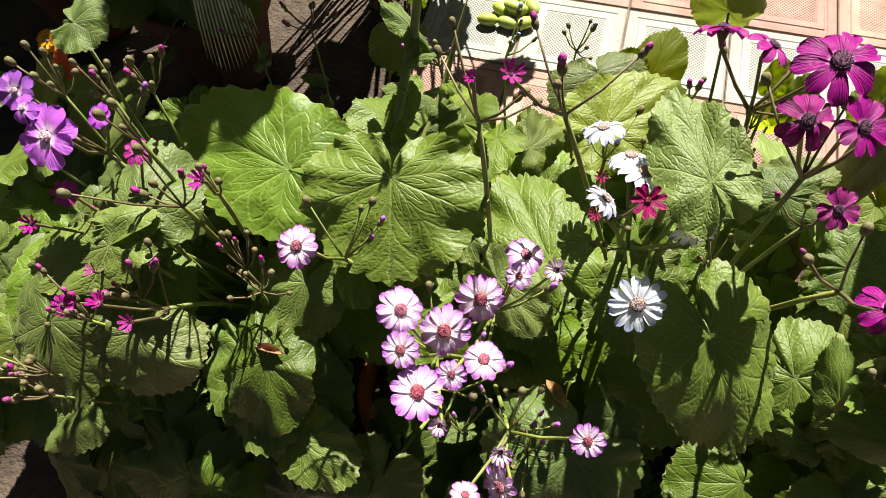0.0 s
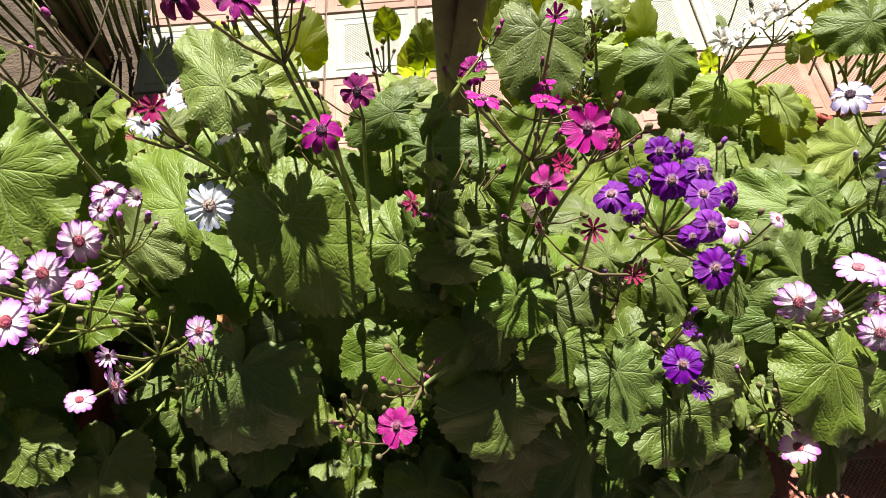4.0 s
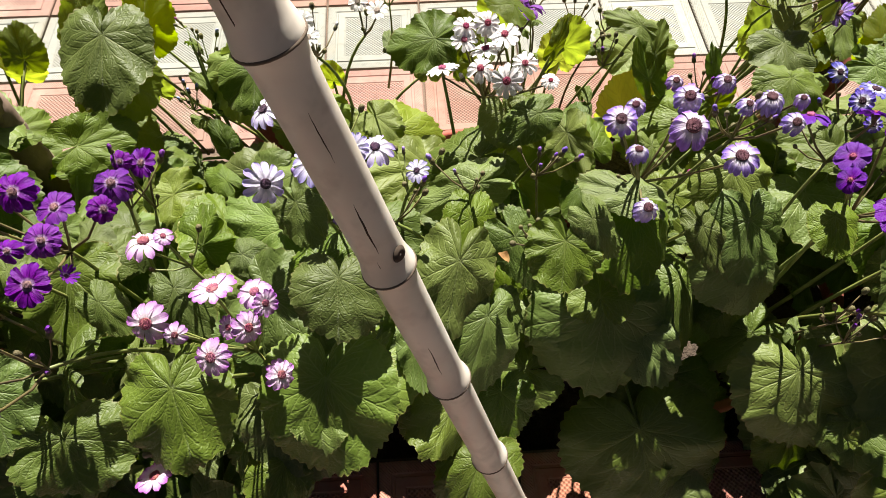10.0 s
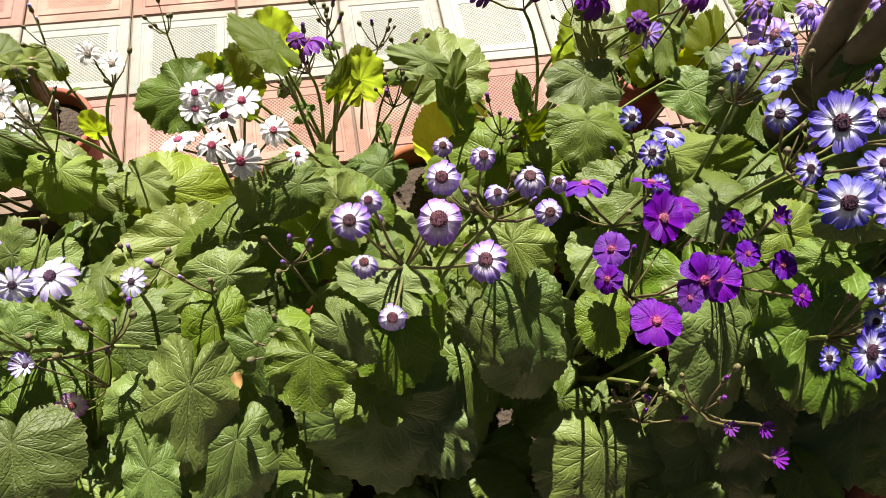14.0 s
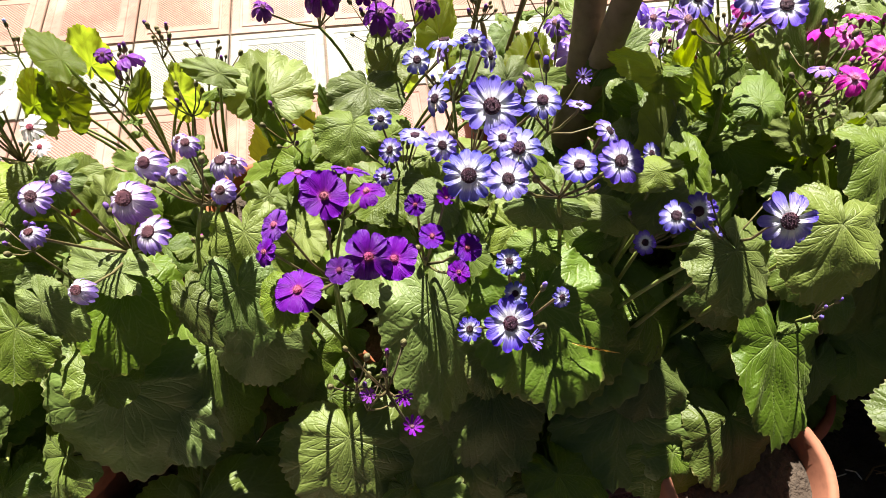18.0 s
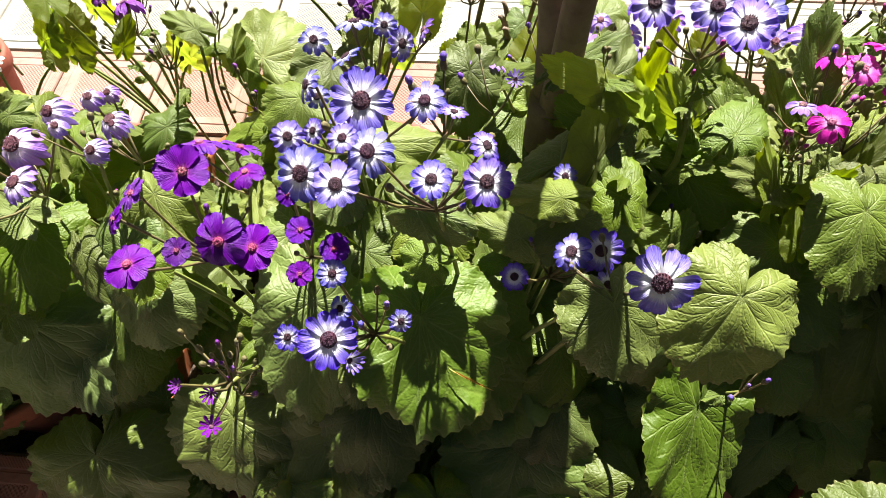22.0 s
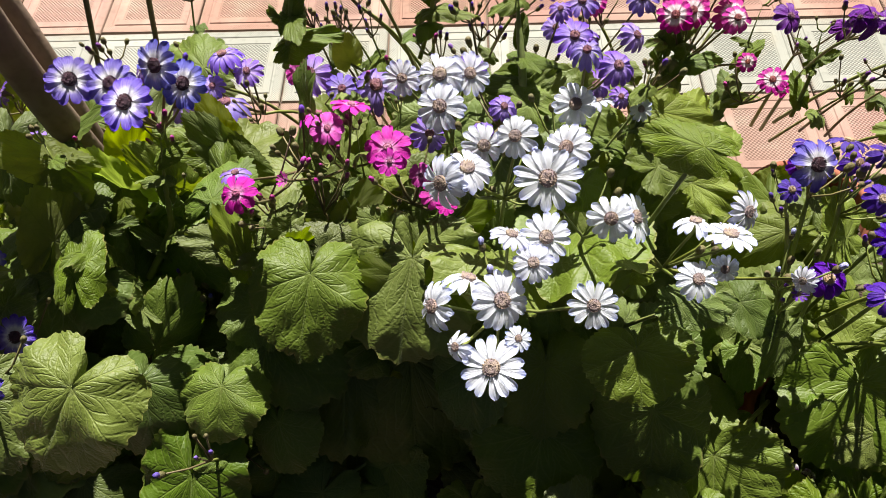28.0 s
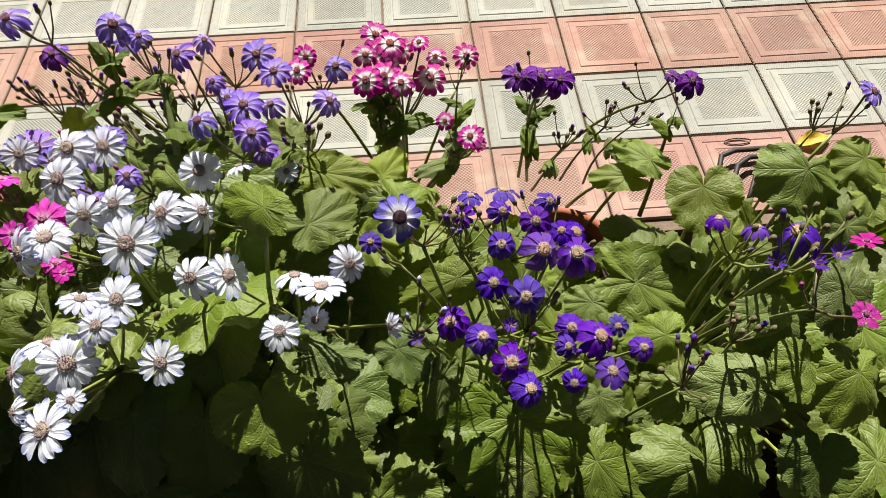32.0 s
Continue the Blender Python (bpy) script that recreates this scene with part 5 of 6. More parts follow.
bloom(root, 'B', [(1.487, 0.489, 0.844, 0.062, 0), (1.463, 0.434, 0.855, 0.05, 0), (1.56, 0.464, 0.831, 0.046, 0), (1.621, 0.476, 0.815, 0.06, 0), (1.619, 0.525, 0.819, 0.042, 2), (1.718, 0.566, 0.713, 0.033, 0), (1.727, 0.465, 0.694, 0.049, 0), (1.765, 0.471, 0.688, 0.052, 0), (1.774, 0.429, 0.677, 0.039, 0), (1.658, 0.41, 0.719, 0.033, 0), (1.808, 0.368, 0.799, 0.07, 0), (1.458, 0.366, 0.782, 0.034, 0), (1.464, 0.342, 0.745, 0.029, 0), (1.454, 0.31, 0.729, 0.063, 0), (1.404, 0.313, 0.721, 0.031, 0), (1.53, 0.346, 0.712, 0.029, 0), (1.478, 0.294, 0.712, 0.027, 2)])
open_leaves(root, [(1.551, 0.481, 0.62, 65, -7, 0.064, 0.064), (1.533, 0.424, 0.561, -179, -30, 0.168, 0.213), (1.857, 0.373, 0.355, 163, -30, 0.16, 0.194), (1.686, 0.314, 0.349, 167, -30, 0.143, 0.211), (1.872, 0.276, 0.329, -179, -30, 0.136, 0.165), (1.459, 0.35, 0.437, 176, -30, 0.161, 0.166), (1.767, 0.24, 0.299, 171, -30, 0.105, 0.191), (1.929, 0.356, 0.463, 174, -30, 0.174, 0.139), (1.665, 0.514, 0.64, 63, -5, 0.083, 0.055), (1.579, 0.439, 0.539, -169, -30, 0.182, 0.193), (1.651, 0.507, 0.591, 97, -17, 0.054, 0.036), (1.457, 0.372, 0.51, 160, -28, 0.07, 0.067), (1.901, 0.39, 0.411, -162, -30, 0.079, 0.107)])
open_leaves(root, [(1.9, 0.379, 0.761, 147, -28, 0.106, 0.134), (1.713, 0.526, 0.72, 77, -7, 0.083, 0.056), (1.732, 0.519, 0.676, 140, -27, 0.066, 0.071), (1.489, 0.403, 0.438, 172, -29, 0.053, 0.089), (1.45, 0.347, 0.353, -177, -30, 0.057, 0.104)])
foliage(root, [(1.639, 0.477, 0.46, 161.0, -21.0, 0.198, 0.255), (1.773, 0.382, 0.719, -157.0, -21.0, 0.094, 0.12), (1.527, 0.511, 0.707, -106.0, -8.0, 0.088, 0.065), (1.424, 0.296, 0.261, 160.0, -21.0, 0.089, 0.148), (1.739, 0.367, 0.401, 168.0, -22.0, 0.085, 0.142)])
root = plant('cineraria with blue-violet daisies beside the trunk', 1.88, 0.72)
bloom(root, 'B', [(1.82, 0.764, 0.829, 0, 0), (1.889, 0.734, 0.85, 0, 0), (1.927, 0.779, 0.834, 0, 0), (1.959, 0.767, 0.814, 0, 0), (1.919, 0.696, 0.857, 0, 0)])
open_leaves(root, [(1.716, 0.635, 0.65, -52, 6, 0.125, 0.085), (1.798, 0.573, 0.662, 7, 12, 0.106, 0.071), (1.962, 0.693, 0.659, -32, 8, 0.086, 0.079), (1.861, 0.728, 0.585, -153, -29, 0.12, 0.149), (1.774, 0.652, 0.681, -17, 10, 0.111, 0.083), (2.056, 0.553, 0.451, 173, -30, 0.087, 0.158), (2.047, 0.427, 0.477, -165, -29, 0.076, 0.093), (2.036, 0.528, 0.543, -129, -24, 0.126, 0.141), (1.809, 1.136, 0.488, 37, 8, 0.112, 0.123)])
foliage(root, [(2.025, 0.455, 0.275, 175.0, -22.0, 0.121, 0.178), (1.905, 0.662, 0.599, -102.0, -7.0, 0.143, 0.106), (1.903, 0.464, 0.51, -169.0, -22.0, 0.059, 0.095), (1.973, 0.463, 0.535, 171.0, -22.0, 0.055, 0.092), (1.96, 0.47, 0.521, -158.0, -22.0, 0.057, 0.095), (1.876, 0.46, 0.565, -173.0, -22.0, 0.098, 0.164), (1.983, 0.455, 0.553, 175.0, -22.0, 0.065, 0.109), (2.033, 0.564, 0.577, 122.0, -11.0, 0.071, 0.118)])
sprigs(root, 'B', [(1.965, 0.63, 0.535), (1.902, 0.603, 0.526), (1.987, 0.397, 0.434), (1.902, 0.588, 0.538), (1.972, 0.354, 0.572)])
stout(root, [(1.825, 0.6, 0.589), (1.802, 0.66, 0.663), (1.768, 0.72, 0.76)], 0.006, 0.004)
stout(root, [(1.846, 0.62, 0.559), (1.888, 0.68, 0.616), (1.906, 0.75, 0.728)], 0.006, 0.003)
upright(root, [(1.835, 0.62, 0.568, 18.0, 38.0, 0.116, 0.087), (1.762, 0.68, 0.582, 95.0, 36.0, 0.088, 0.059), (1.939, 0.72, 0.478, -86.0, 48.0, 0.116, 0.075), (1.762, 0.62, 0.674, -19.0, 38.0, 0.118, 0.082), (1.719, 0.8, 0.667, -68.0, 29.0, 0.099, 0.056), (1.787, 0.7, 0.659, 77.0, 18.0, 0.096, 0.071), (1.838, 0.75, 0.682, -34.0, 56.0, 0.106, 0.059), (1.779, 0.7, 0.737, 81.0, 27.0, 0.107, 0.061), (1.964, 0.75, 0.63, 31.0, 20.0, 0.114, 0.075), (1.645, 0.9, 0.371, -22.0, 16.0, 0.106, 0.061), (1.618, 0.9, 0.551, -129.0, 36.0, 0.105, 0.06), (1.8, 0.85, 0.605, -11.0, 35.0, 0.103, 0.079)])
root = plant('cineraria with bright magenta-pink daisies', 2.12, 0.8)
bloom(root, 'G', [(2.047, 0.965, 0.635, 0.046, 0), (2.109, 0.814, 0.704, 0.062, 3), (2.129, 0.771, 0.719, 0.051, 0), (2.21, 0.765, 0.681, 0.071, 0), (2.223, 0.686, 0.748, 0.036, 0), (2.037, 0.626, 0.768, 0.052, 0), (2.079, 0.687, 0.711, 0.021, 0), (2.162, 0.807, 0.729, 0.057, 3), (2.282, 0.645, 0.729, 0.04, 0), (2.261, 0.694, 0.708, 0.034, 0), (2.297, 0.628, 0.733, 0.028, 0)])
open_leaves(root, [(2.075, 0.549, 0.5, -96, -19, 0.115, 0.077), (2.119, 0.62, 0.644, -90, -17, 0.099, 0.066), (2.131, 0.547, 0.448, 179, -30, 0.172, 0.164)])
foliage(root, [(2.114, 0.571, 0.659, 172.0, -22.0, 0.114, 0.142)])
sprigs(root, 'M', [(1.939, 0.973, 0.561), (2.053, 0.665, 0.68), (2.11, 0.67, 0.686), (2.121, 0.659, 0.562)])
stout(root, [(2.248, 1.0, 0.623), (2.272, 1.05, 0.709), (2.271, 1.08, 0.722)], 0.004, 0.003)
upright(root, [(2.068, 0.8, 0.442, -42.0, 22.0, 0.081, 0.063), (2.078, 0.7, 0.465, 83.0, 56.0, 0.083, 0.049), (2.089, 0.8, 0.654, 1.0, 55.0, 0.113, 0.071)])
root = plant('bushy cineraria with many large white daisies', 2.38, 0.6)
bloom(root, 'W', [(2.344, 0.395, 0.769, 0.068, 0), (2.306, 0.419, 0.768, 0.034, 1), (2.374, 0.423, 0.78, 0.028, 0), (2.279, 0.477, 0.749, 0.061, 1), (2.323, 0.509, 0.761, 0.059, 3), (2.359, 0.468, 0.78, 0.068, 0), (2.393, 0.502, 0.802, 0.048, 0), (2.409, 0.535, 0.801, 0.059, 0), (2.371, 0.537, 0.807, 0.046, 3), (2.459, 0.466, 0.768, 0.055, 0), (2.291, 0.594, 0.823, 0.063, 1), (2.323, 0.611, 0.832, 0.063, 0), (2.289, 0.738, 0.794, 0.063, 0), (2.414, 0.602, 0.819, 0.072, 0), (2.381, 0.674, 0.809, 0.058, 0), (2.441, 0.659, 0.804, 0.064, 0), (2.467, 0.759, 0.77, 0.062, 0), (2.486, 0.565, 0.79, 0.06, 0)])
bloom(root, 'W', [(2.524, 0.585, 0.763, 0.058, 2), (2.588, 0.51, 0.745, 0.053, 0), (2.601, 0.595, 0.74, 0.052, 3), (2.637, 0.572, 0.746, 0.062, 3), (2.672, 0.609, 0.734, 0.053, 2), (2.508, 0.805, 0.728, 0.048, 3), (2.289, 0.794, 0.795, 0.065, 0), (2.33, 0.808, 0.781, 0.057, 0), (2.472, 0.706, 0.745, 0.061, 2), (2.627, 0.531, 0.728, 0.036, 0), (2.344, 0.665, 0.802, 0.054, 0), (2.242, 0.768, 0.814, 0.047, 0), (2.72, 0.522, 0.714, 0.036, 1), (2.573, 0.806, 0.706, 0.035, 0)])
open_leaves(root, [(2.247, 0.604, 0.64, 168, -29, 0.139, 0.194), (2.433, 0.501, 0.511, 179, -30, 0.116, 0.14), (2.539, 0.48, 0.61, -175, -30, 0.075, 0.134), (2.231, 0.544, 0.435, -178, -30, 0.226, 0.255), (2.584, 0.617, 0.851, 53, 1, 0.082, 0.055), (2.599, 0.746, 0.649, -55, 2, 0.088, 0.086), (2.554, 0.585, 0.624, 75, -8, 0.049, 0.033), (2.329, 0.516, 0.517, 178, -30, 0.119, 0.105)])
# the first two rows are edge-on leaves added to shade those below
foliage(root, [(2.475, 0.635, 0.65, 180.0, 40.0, 0.13, 0.18), (2.36, 0.61, 0.64, 176.0, 38.0, 0.12, 0.18), (2.429, 0.421, 0.445, 171.0, -22.0, 0.113, 0.189), (2.609, 0.546, 0.602, -97.0, -5.0, 0.078, 0.058), (2.495, 0.735, 0.628, -171.0, -22.0, 0.054, 0.072), (2.441, 0.486, 0.362, 174.0, -22.0, 0.123, 0.18)])
sprigs(root, 'W', [(2.642, 0.574, 0.612)])
stout(root, [(2.557, 0.75, 0.562), (2.565, 0.8, 0.647), (2.592, 0.85, 0.735)], 0.008, 0.004)
stout(root, [(2.399, 0.8, 0.658), (2.404, 0.86, 0.724), (2.402, 0.95, 0.816)], 0.008, 0.004)
root = plant('tall cineraria with a mass of mauve daisies', 2.45, 0.98)
bloom(root, 'A', [(2.391, 1.036, 0.756, 0.056, 0), (2.525, 1.097, 0.66, 0.065, 0), (2.634, 1.119, 0.645, 0.06, 0), (2.494, 0.962, 0.705, 0.068, 0), (2.524, 1.014, 0.656, 0.052, 0), (2.533, 0.83, 0.769, 0.056, 0), (2.477, 0.796, 0.83, 0.049, 0), (2.406, 0.968, 0.657, 0.041, 0), (2.523, 0.886, 0.676, 0.057, 0), (2.466, 0.98, 0.704, 0.045, 0), (2.373, 0.75, 0.779, 0.041, 0), (2.506, 0.914, 0.67, 0.043, 0), (2.021, 0.678, 0.743, 0.043, 3), (2.271, 0.784, 0.688, 0.054, 0), (2.463, 0.946, 0.769, 0.037, 0), (2.622, 1.057, 0.617, 0.059, 0), (2.557, 0.859, 0.677, 0.037, 0), (2.344, 0.705, 0.785, 0.032, 0)])
bloom(root, 'A', [(2.335, 0.834, 0.776, 0.044, 0)])
open_leaves(root, [(2.563, 0.931, 0.636, 64, -5, 0.083, 0.077), (2.619, 0.848, 0.652, -94, -18, 0.087, 0.066), (2.415, 0.81, 0.713, 47, 3, 0.079, 0.064), (2.415, 0.898, 0.71, -86, -16, 0.063, 0.042)])
foliage(root, [(2.601, 0.816, 0.601, -143.0, -19.0, 0.074, 0.123), (2.661, 0.892, 0.587, 143.0, -17.0, 0.069, 0.109)])
sprigs(root, 'U', [(2.601, 0.868, 0.717), (2.335, 1.047, 0.708)])
root = plant('tall cineraria with magenta daisies ringed in white', 2.74, 1.12)
bloom(root, 'N', [(2.689, 1.09, 0.63, 0.06, 0), (2.722, 1.103, 0.627, 0.066, 0), (2.754, 1.001, 0.697, 0.05, 0), (2.81, 1.132, 0.593, 0.068, 0), (2.758, 1.257, 0.563, 0.055, 0), (2.556, 1.153, 0.611, 0.055, 0), (2.906, 1.358, 0.456, 0.061, 0), (2.832, 1.056, 0.549, 0.039, 0), (2.879, 1.034, 0.527, 0.051, 0), (2.572, 1.188, 0.613, 0.046, 0), (2.717, 1.18, 0.622, 0.058, 0), (2.792, 1.175, 0.645, 0.04, 0), (2.689, 1.164, 0.629, 0.051, 0), (2.824, 1.194, 0.592, 0.047, 0), (2.893, 1.022, 0.518, 0.034, 0), (2.736, 1.141, 0.626, 0.051, 0), (2.709, 1.249, 0.611, 0, 0), (2.738, 1.161, 0.657, 0, 0)])
open_leaves(root, [(2.708, 0.941, 0.532, -38, 7, 0.076, 0.066)])
stout(root, [(2.696, 1.1, 0.402), (2.711, 1.12, 0.482), (2.691, 1.14, 0.571)], 0.004, 0.0025)
stout(root, [(2.721, 1.1, 0.418), (2.74, 1.12, 0.512), (2.724, 1.14, 0.569)], 0.004, 0.0025)
stout(root, [(2.796, 1.1, 0.304), (2.856, 1.12, 0.407), (2.872, 1.16, 0.587)], 0.004, 0.0025)
root = plant('slender cineraria with nodding purple daisies', 3.05, 1.22)
bloom(root, 'Q', [(3.017, 1.305, 0.436, 0.068, 0), (3.007, 1.057, 0.645, 0.066, 0), (3.042, 1.046, 0.644, 0.055, 0), (2.976, 1.045, 0.654, 0.038, 0), (3.087, 1.218, 0.478, 0.059, 0), (3.331, 1.115, 0.561, 0.064, 0), (3.285, 1.115, 0.578, 0.031, 0)])
open_leaves(root, [(3.25, 1.024, 0.437, 37, 2, 0.101, 0.068), (3.216, 1.018, 0.396, 73, -14, 0.094, 0.068)])
sprigs(root, 'D', [(3.217, 1.195, 0.416), (3.274, 1.175, 0.421), (3.095, 1.111, 0.432)])
stout(root, [(3.027, 1.14, 0.302), (3.038, 1.18, 0.405), (3.047, 1.22, 0.467)], 0.005, 0.003)
stout(root, [(3.315, 1.1, 0.144), (3.335, 1.15, 0.272), (3.378, 1.22, 0.4)], 0.006, 0.003)
root = plant('cineraria with blue-violet daisies with pale eyes', 2.93, 0.58)
bloom(root, 'B', [(2.742, 0.64, 0.786, 0.063, 0)])
bloom(root, 'U', [(2.703, 0.607, 0.783, 0.032, 0), (2.857, 0.825, 0.6, 0.043, 3), (2.911, 0.82, 0.615, 0.058, 3), (2.901, 0.761, 0.632, 0.048, 0), (2.945, 0.72, 0.655, 0.049, 0), (2.884, 0.668, 0.673, 0.046, 0), (2.94, 0.64, 0.693, 0.066, 0), (2.987, 0.635, 0.687, 0.068, 0), (3.002, 0.694, 0.656, 0.058, 0), (2.997, 0.831, 0.564, 0.046, 0), (2.863, 0.592, 0.691, 0.048, 0), (2.901, 0.559, 0.701, 0.056, 0), (2.8, 0.568, 0.635, 0.058, 0), (2.84, 0.516, 0.682, 0.05, 0), (2.872, 0.473, 0.686, 0.06, 0), (2.892, 0.439, 0.68, 0.049, 0), (2.965, 0.534, 0.654, 0.045, 0), (2.948, 0.49, 0.686, 0.035, 0)])
bloom(root, 'U', [(2.992, 0.499, 0.692, 0.059, 0), (3.002, 0.459, 0.67, 0.047, 0), (3.053, 0.493, 0.661, 0.041, 0), (2.95, 0.448, 0.664, 0.035, 0), (3.018, 0.514, 0.686, 0.032, 0), (2.838, 0.791, 0.589, 0.043, 1), (2.753, 0.543, 0.638, 0.021, 0), (2.876, 0.523, 0.693, 0.02, 0), (2.972, 0.678, 0.684, 0.039, 0)])
bloom(root, 'Ub', [(2.804, 0.645, 0.762, 0, 0)])
bloom(root, 'Wb', [(2.721, 0.543, 0.682, 0, 0)])
open_leaves(root, [(2.679, 0.392, 0.42, -180, -30, 0.102, 0.186), (2.897, 0.487, 0.455, -178, -30, 0.139, 0.207), (2.827, 0.717, 0.516, 105, -21, 0.116, 0.077), (2.721, 0.585, 0.532, -138, -26, 0.068, 0.071), (2.789, 0.546, 0.505, 158, -29, 0.072, 0.048)])
foliage(root, [(2.753, 0.631, 0.472, 172.0, -22.0, 0.078, 0.089), (3.023, 0.5, 0.493, 178.0, -22.0, 0.046, 0.072)])
sprigs(root, 'U', [(3.13, 0.464, 0.629)])
root = plant('cineraria with few flat violet daisies', 3.3, 0.68)
bloom(root, 'U', [(3.223, 0.703, 0.655, 0.042, 3), (3.356, 0.776, 0.524, 0.054, 3), (3.314, 0.652, 0.682, 0.069, 3), (3.249, 0.584, 0.703, 0.026, 0), (3.241, 0.527, 0.786, 0.027, 0), (3.291, 0.549, 0.767, 0.025, 0)])
bloom(root, 'M', [(3.345, 0.575, 0.756, 0.039, 3), (3.282, 0.458, 0.776, 0.035, 0)])
bloom(root, 'A', [(3.525, 0.896, 0.712, 0.05, 0)])
open_leaves(root, [(3.223, 0.436, 0.324, -176, -30, 0.14, 0.255), (3.195, 0.806, 0.317, -102, -19, 0.195, 0.141), (3.245, 0.473, 0.533, 74, -7, 0.105, 0.096), (3.331, 0.935, 0.447, 168, -30, 0.1, 0.133), (3.211, 0.837, 0.33, -50, 5, 0.131, 0.109), (3.393, 0.785, 0.656, 150, -28, 0.079, 0.138), (3.508, 0.815, 0.64, 104, -22, 0.059, 0.088), (3.301, 0.485, 0.594, 146, -28, 0.061, 0.09), (3.351, 0.453, 0.615, 166, -30, 0.084, 0.09), (3.312, 0.381, 0.514, 164, -30, 0.064, 0.101), (3.263, 0.579, 0.564, -79, -5, 0.089, 0.059), (3.349, 0.553, 0.674, 158, -30, 0.072, 0.073)])
foliage(root, [(3.205, 0.923, 0.289, -113.0, -11.0, 0.134, 0.137), (3.463, 0.719, 0.585, -36.0, 18.0, 0.078, 0.086), (3.521, 0.844, 0.578, 146.0, -18.0, 0.059, 0.086), (3.52, 0.775, 0.599, 176.0, -22.0, 0.058, 0.078), (3.421, 0.722, 0.555, 119.0, -10.0, 0.064, 0.107)])
sprigs(root, 'U', [(3.578, 1.021, 0.548), (3.209, 0.517, 0.631)])
upright(root, [(3.46, 0.9, 0.33, 25.0, 41.0, 0.076, 0.047), (3.518, 0.85, 0.315, 94.0, 27.0, 0.096, 0.065)])
root = plant('loose cineraria with small blue-mauve daisies', 2.28, 1.2)
bloom(root, 'A', [(2.404, 1.155, 0.691, 0.045, 0), (2.478, 1.193, 0.624, 0.07, 0), (2.247, 1.197, 0.668, 0.059, 0), (2.084, 1.236, 0.618, 0.057, 0), (2.273, 1.122, 0.757, 0.067, 0), (2.283, 1.176, 0.692, 0.047, 0), (1.891, 0.996, 0.54, 0.088, 3), (2.028, 1.098, 0.504, 0.089, 0), (2.104, 1.01, 0.551, 0.06, 0), (2.166, 1.014, 0.556, 0.095, 0), (1.796, 1.039, 0.565, 0.05, 0), (1.719, 1.083, 0.539, 0.059, 0), (1.768, 1.048, 0.486, 0.106, 0), (1.829, 1.048, 0.534, 0.068, 3), (1.879, 1.088, 0.569, 0.074, 3), (1.923, 1.061, 0.549, 0.062, 0), (1.856, 1.045, 0.529, 0.051, 0), (1.596, 0.911, 0.58, 0.07, 3)])
bloom(root, 'A', [(2.132, 1.081, 0.809, 0, 0)])
bloom(root, 'Q', [(2.091, 1.213, 0.635, 0.058, 0)])
sprigs(root, 'U', [(2.023, 1.192, 0.582), (2.352, 1.105, 0.605), (2.066, 1.264, 0.51), (2.141, 1.211, 0.528), (2.392, 1.177, 0.546), (2.05, 1.196, 0.541), (2.285, 1.128, 0.54), (2.104, 1.213, 0.538)])
backlit(root, [(2.098, 1.15, 0.479, 49.0, 51.0, 0.053, 0.056)])
stout(root, [(2.034, 0.95, 0.657), (2.056, 1.0, 0.75), (2.079, 1.05, 0.833)], 0.006, 0.004)
FRUIT_AT = (-0.972, 1.693)
FROND_A, FROND_B = (-1.585, 1.149, 0.443), (-1.471, 1.182, 0.387)
ORANGE_AT, AMBER_AT = (-1.78, 0.889, 0.408), (-1.839, 0.95, 0.432)

# ---- lower leaves that fill the bed under the open ones ----
ROOTS = [o for o in scene.objects if o.name.startswith("cineraria_plant")]
fill = random.Random(21)
# stretches where the rims of the pots show
BARE = ((0.3, 0.92), (1.1, 1.26), (1.58, 1.86), (1.95, 2.36))
OPEN = [o.parent.location + o.matrix_basis.translation for o in scene.objects if o.name.startswith("leaf")]
tops = np.array([tuple(p) for p in OPEN])
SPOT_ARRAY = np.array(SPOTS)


def nearest_root(x, y):
    return min(ROOTS, key=lambda r: (r.location.x - x) ** 2 + (r.location.y - y) ** 2)


def bare(x, y, z):
    return y < 0.34 and z < 0.34 and any(lo < x < hi for lo, hi in BARE)


done = 0
for k in range(3600):
    x, y = fill.uniform(-1.75, 3.75), 0.18 + 0.78 * fill.random() ** 0.9
    near = np.argsort((tops[:, 0] - x) ** 2 + (tops[:, 1] - y) ** 2)[:3]
    roof = float(tops[near, 2].mean()) - 0.03
    z = fill.uniform(max(0.03, roof - 0.3), max(0.08, roof))
    if y > 0.95:
        z = min(z, 0.3)
    size = fill.uniform(0.07, 0.16)
    yaw = fill.gauss(0, 40) if fill.random() < 0.5 else None
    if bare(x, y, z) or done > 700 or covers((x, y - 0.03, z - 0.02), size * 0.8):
        continue
    done += 1
    root = nearest_root(x, y)
    away = math.degrees(math.atan2(y - root.location.y, x - root.location.x)) - 90
    put_leaf(root, (x, y, z), away + yaw if yaw is not None else 180 + fill.gauss(0, 60), fill.gauss(-18, 14), size * fill.uniform(0.85, 1.1), size, LEAVES[fill.choice(GREEN)], fill.gauss(0, 16), done % 3 == 0)
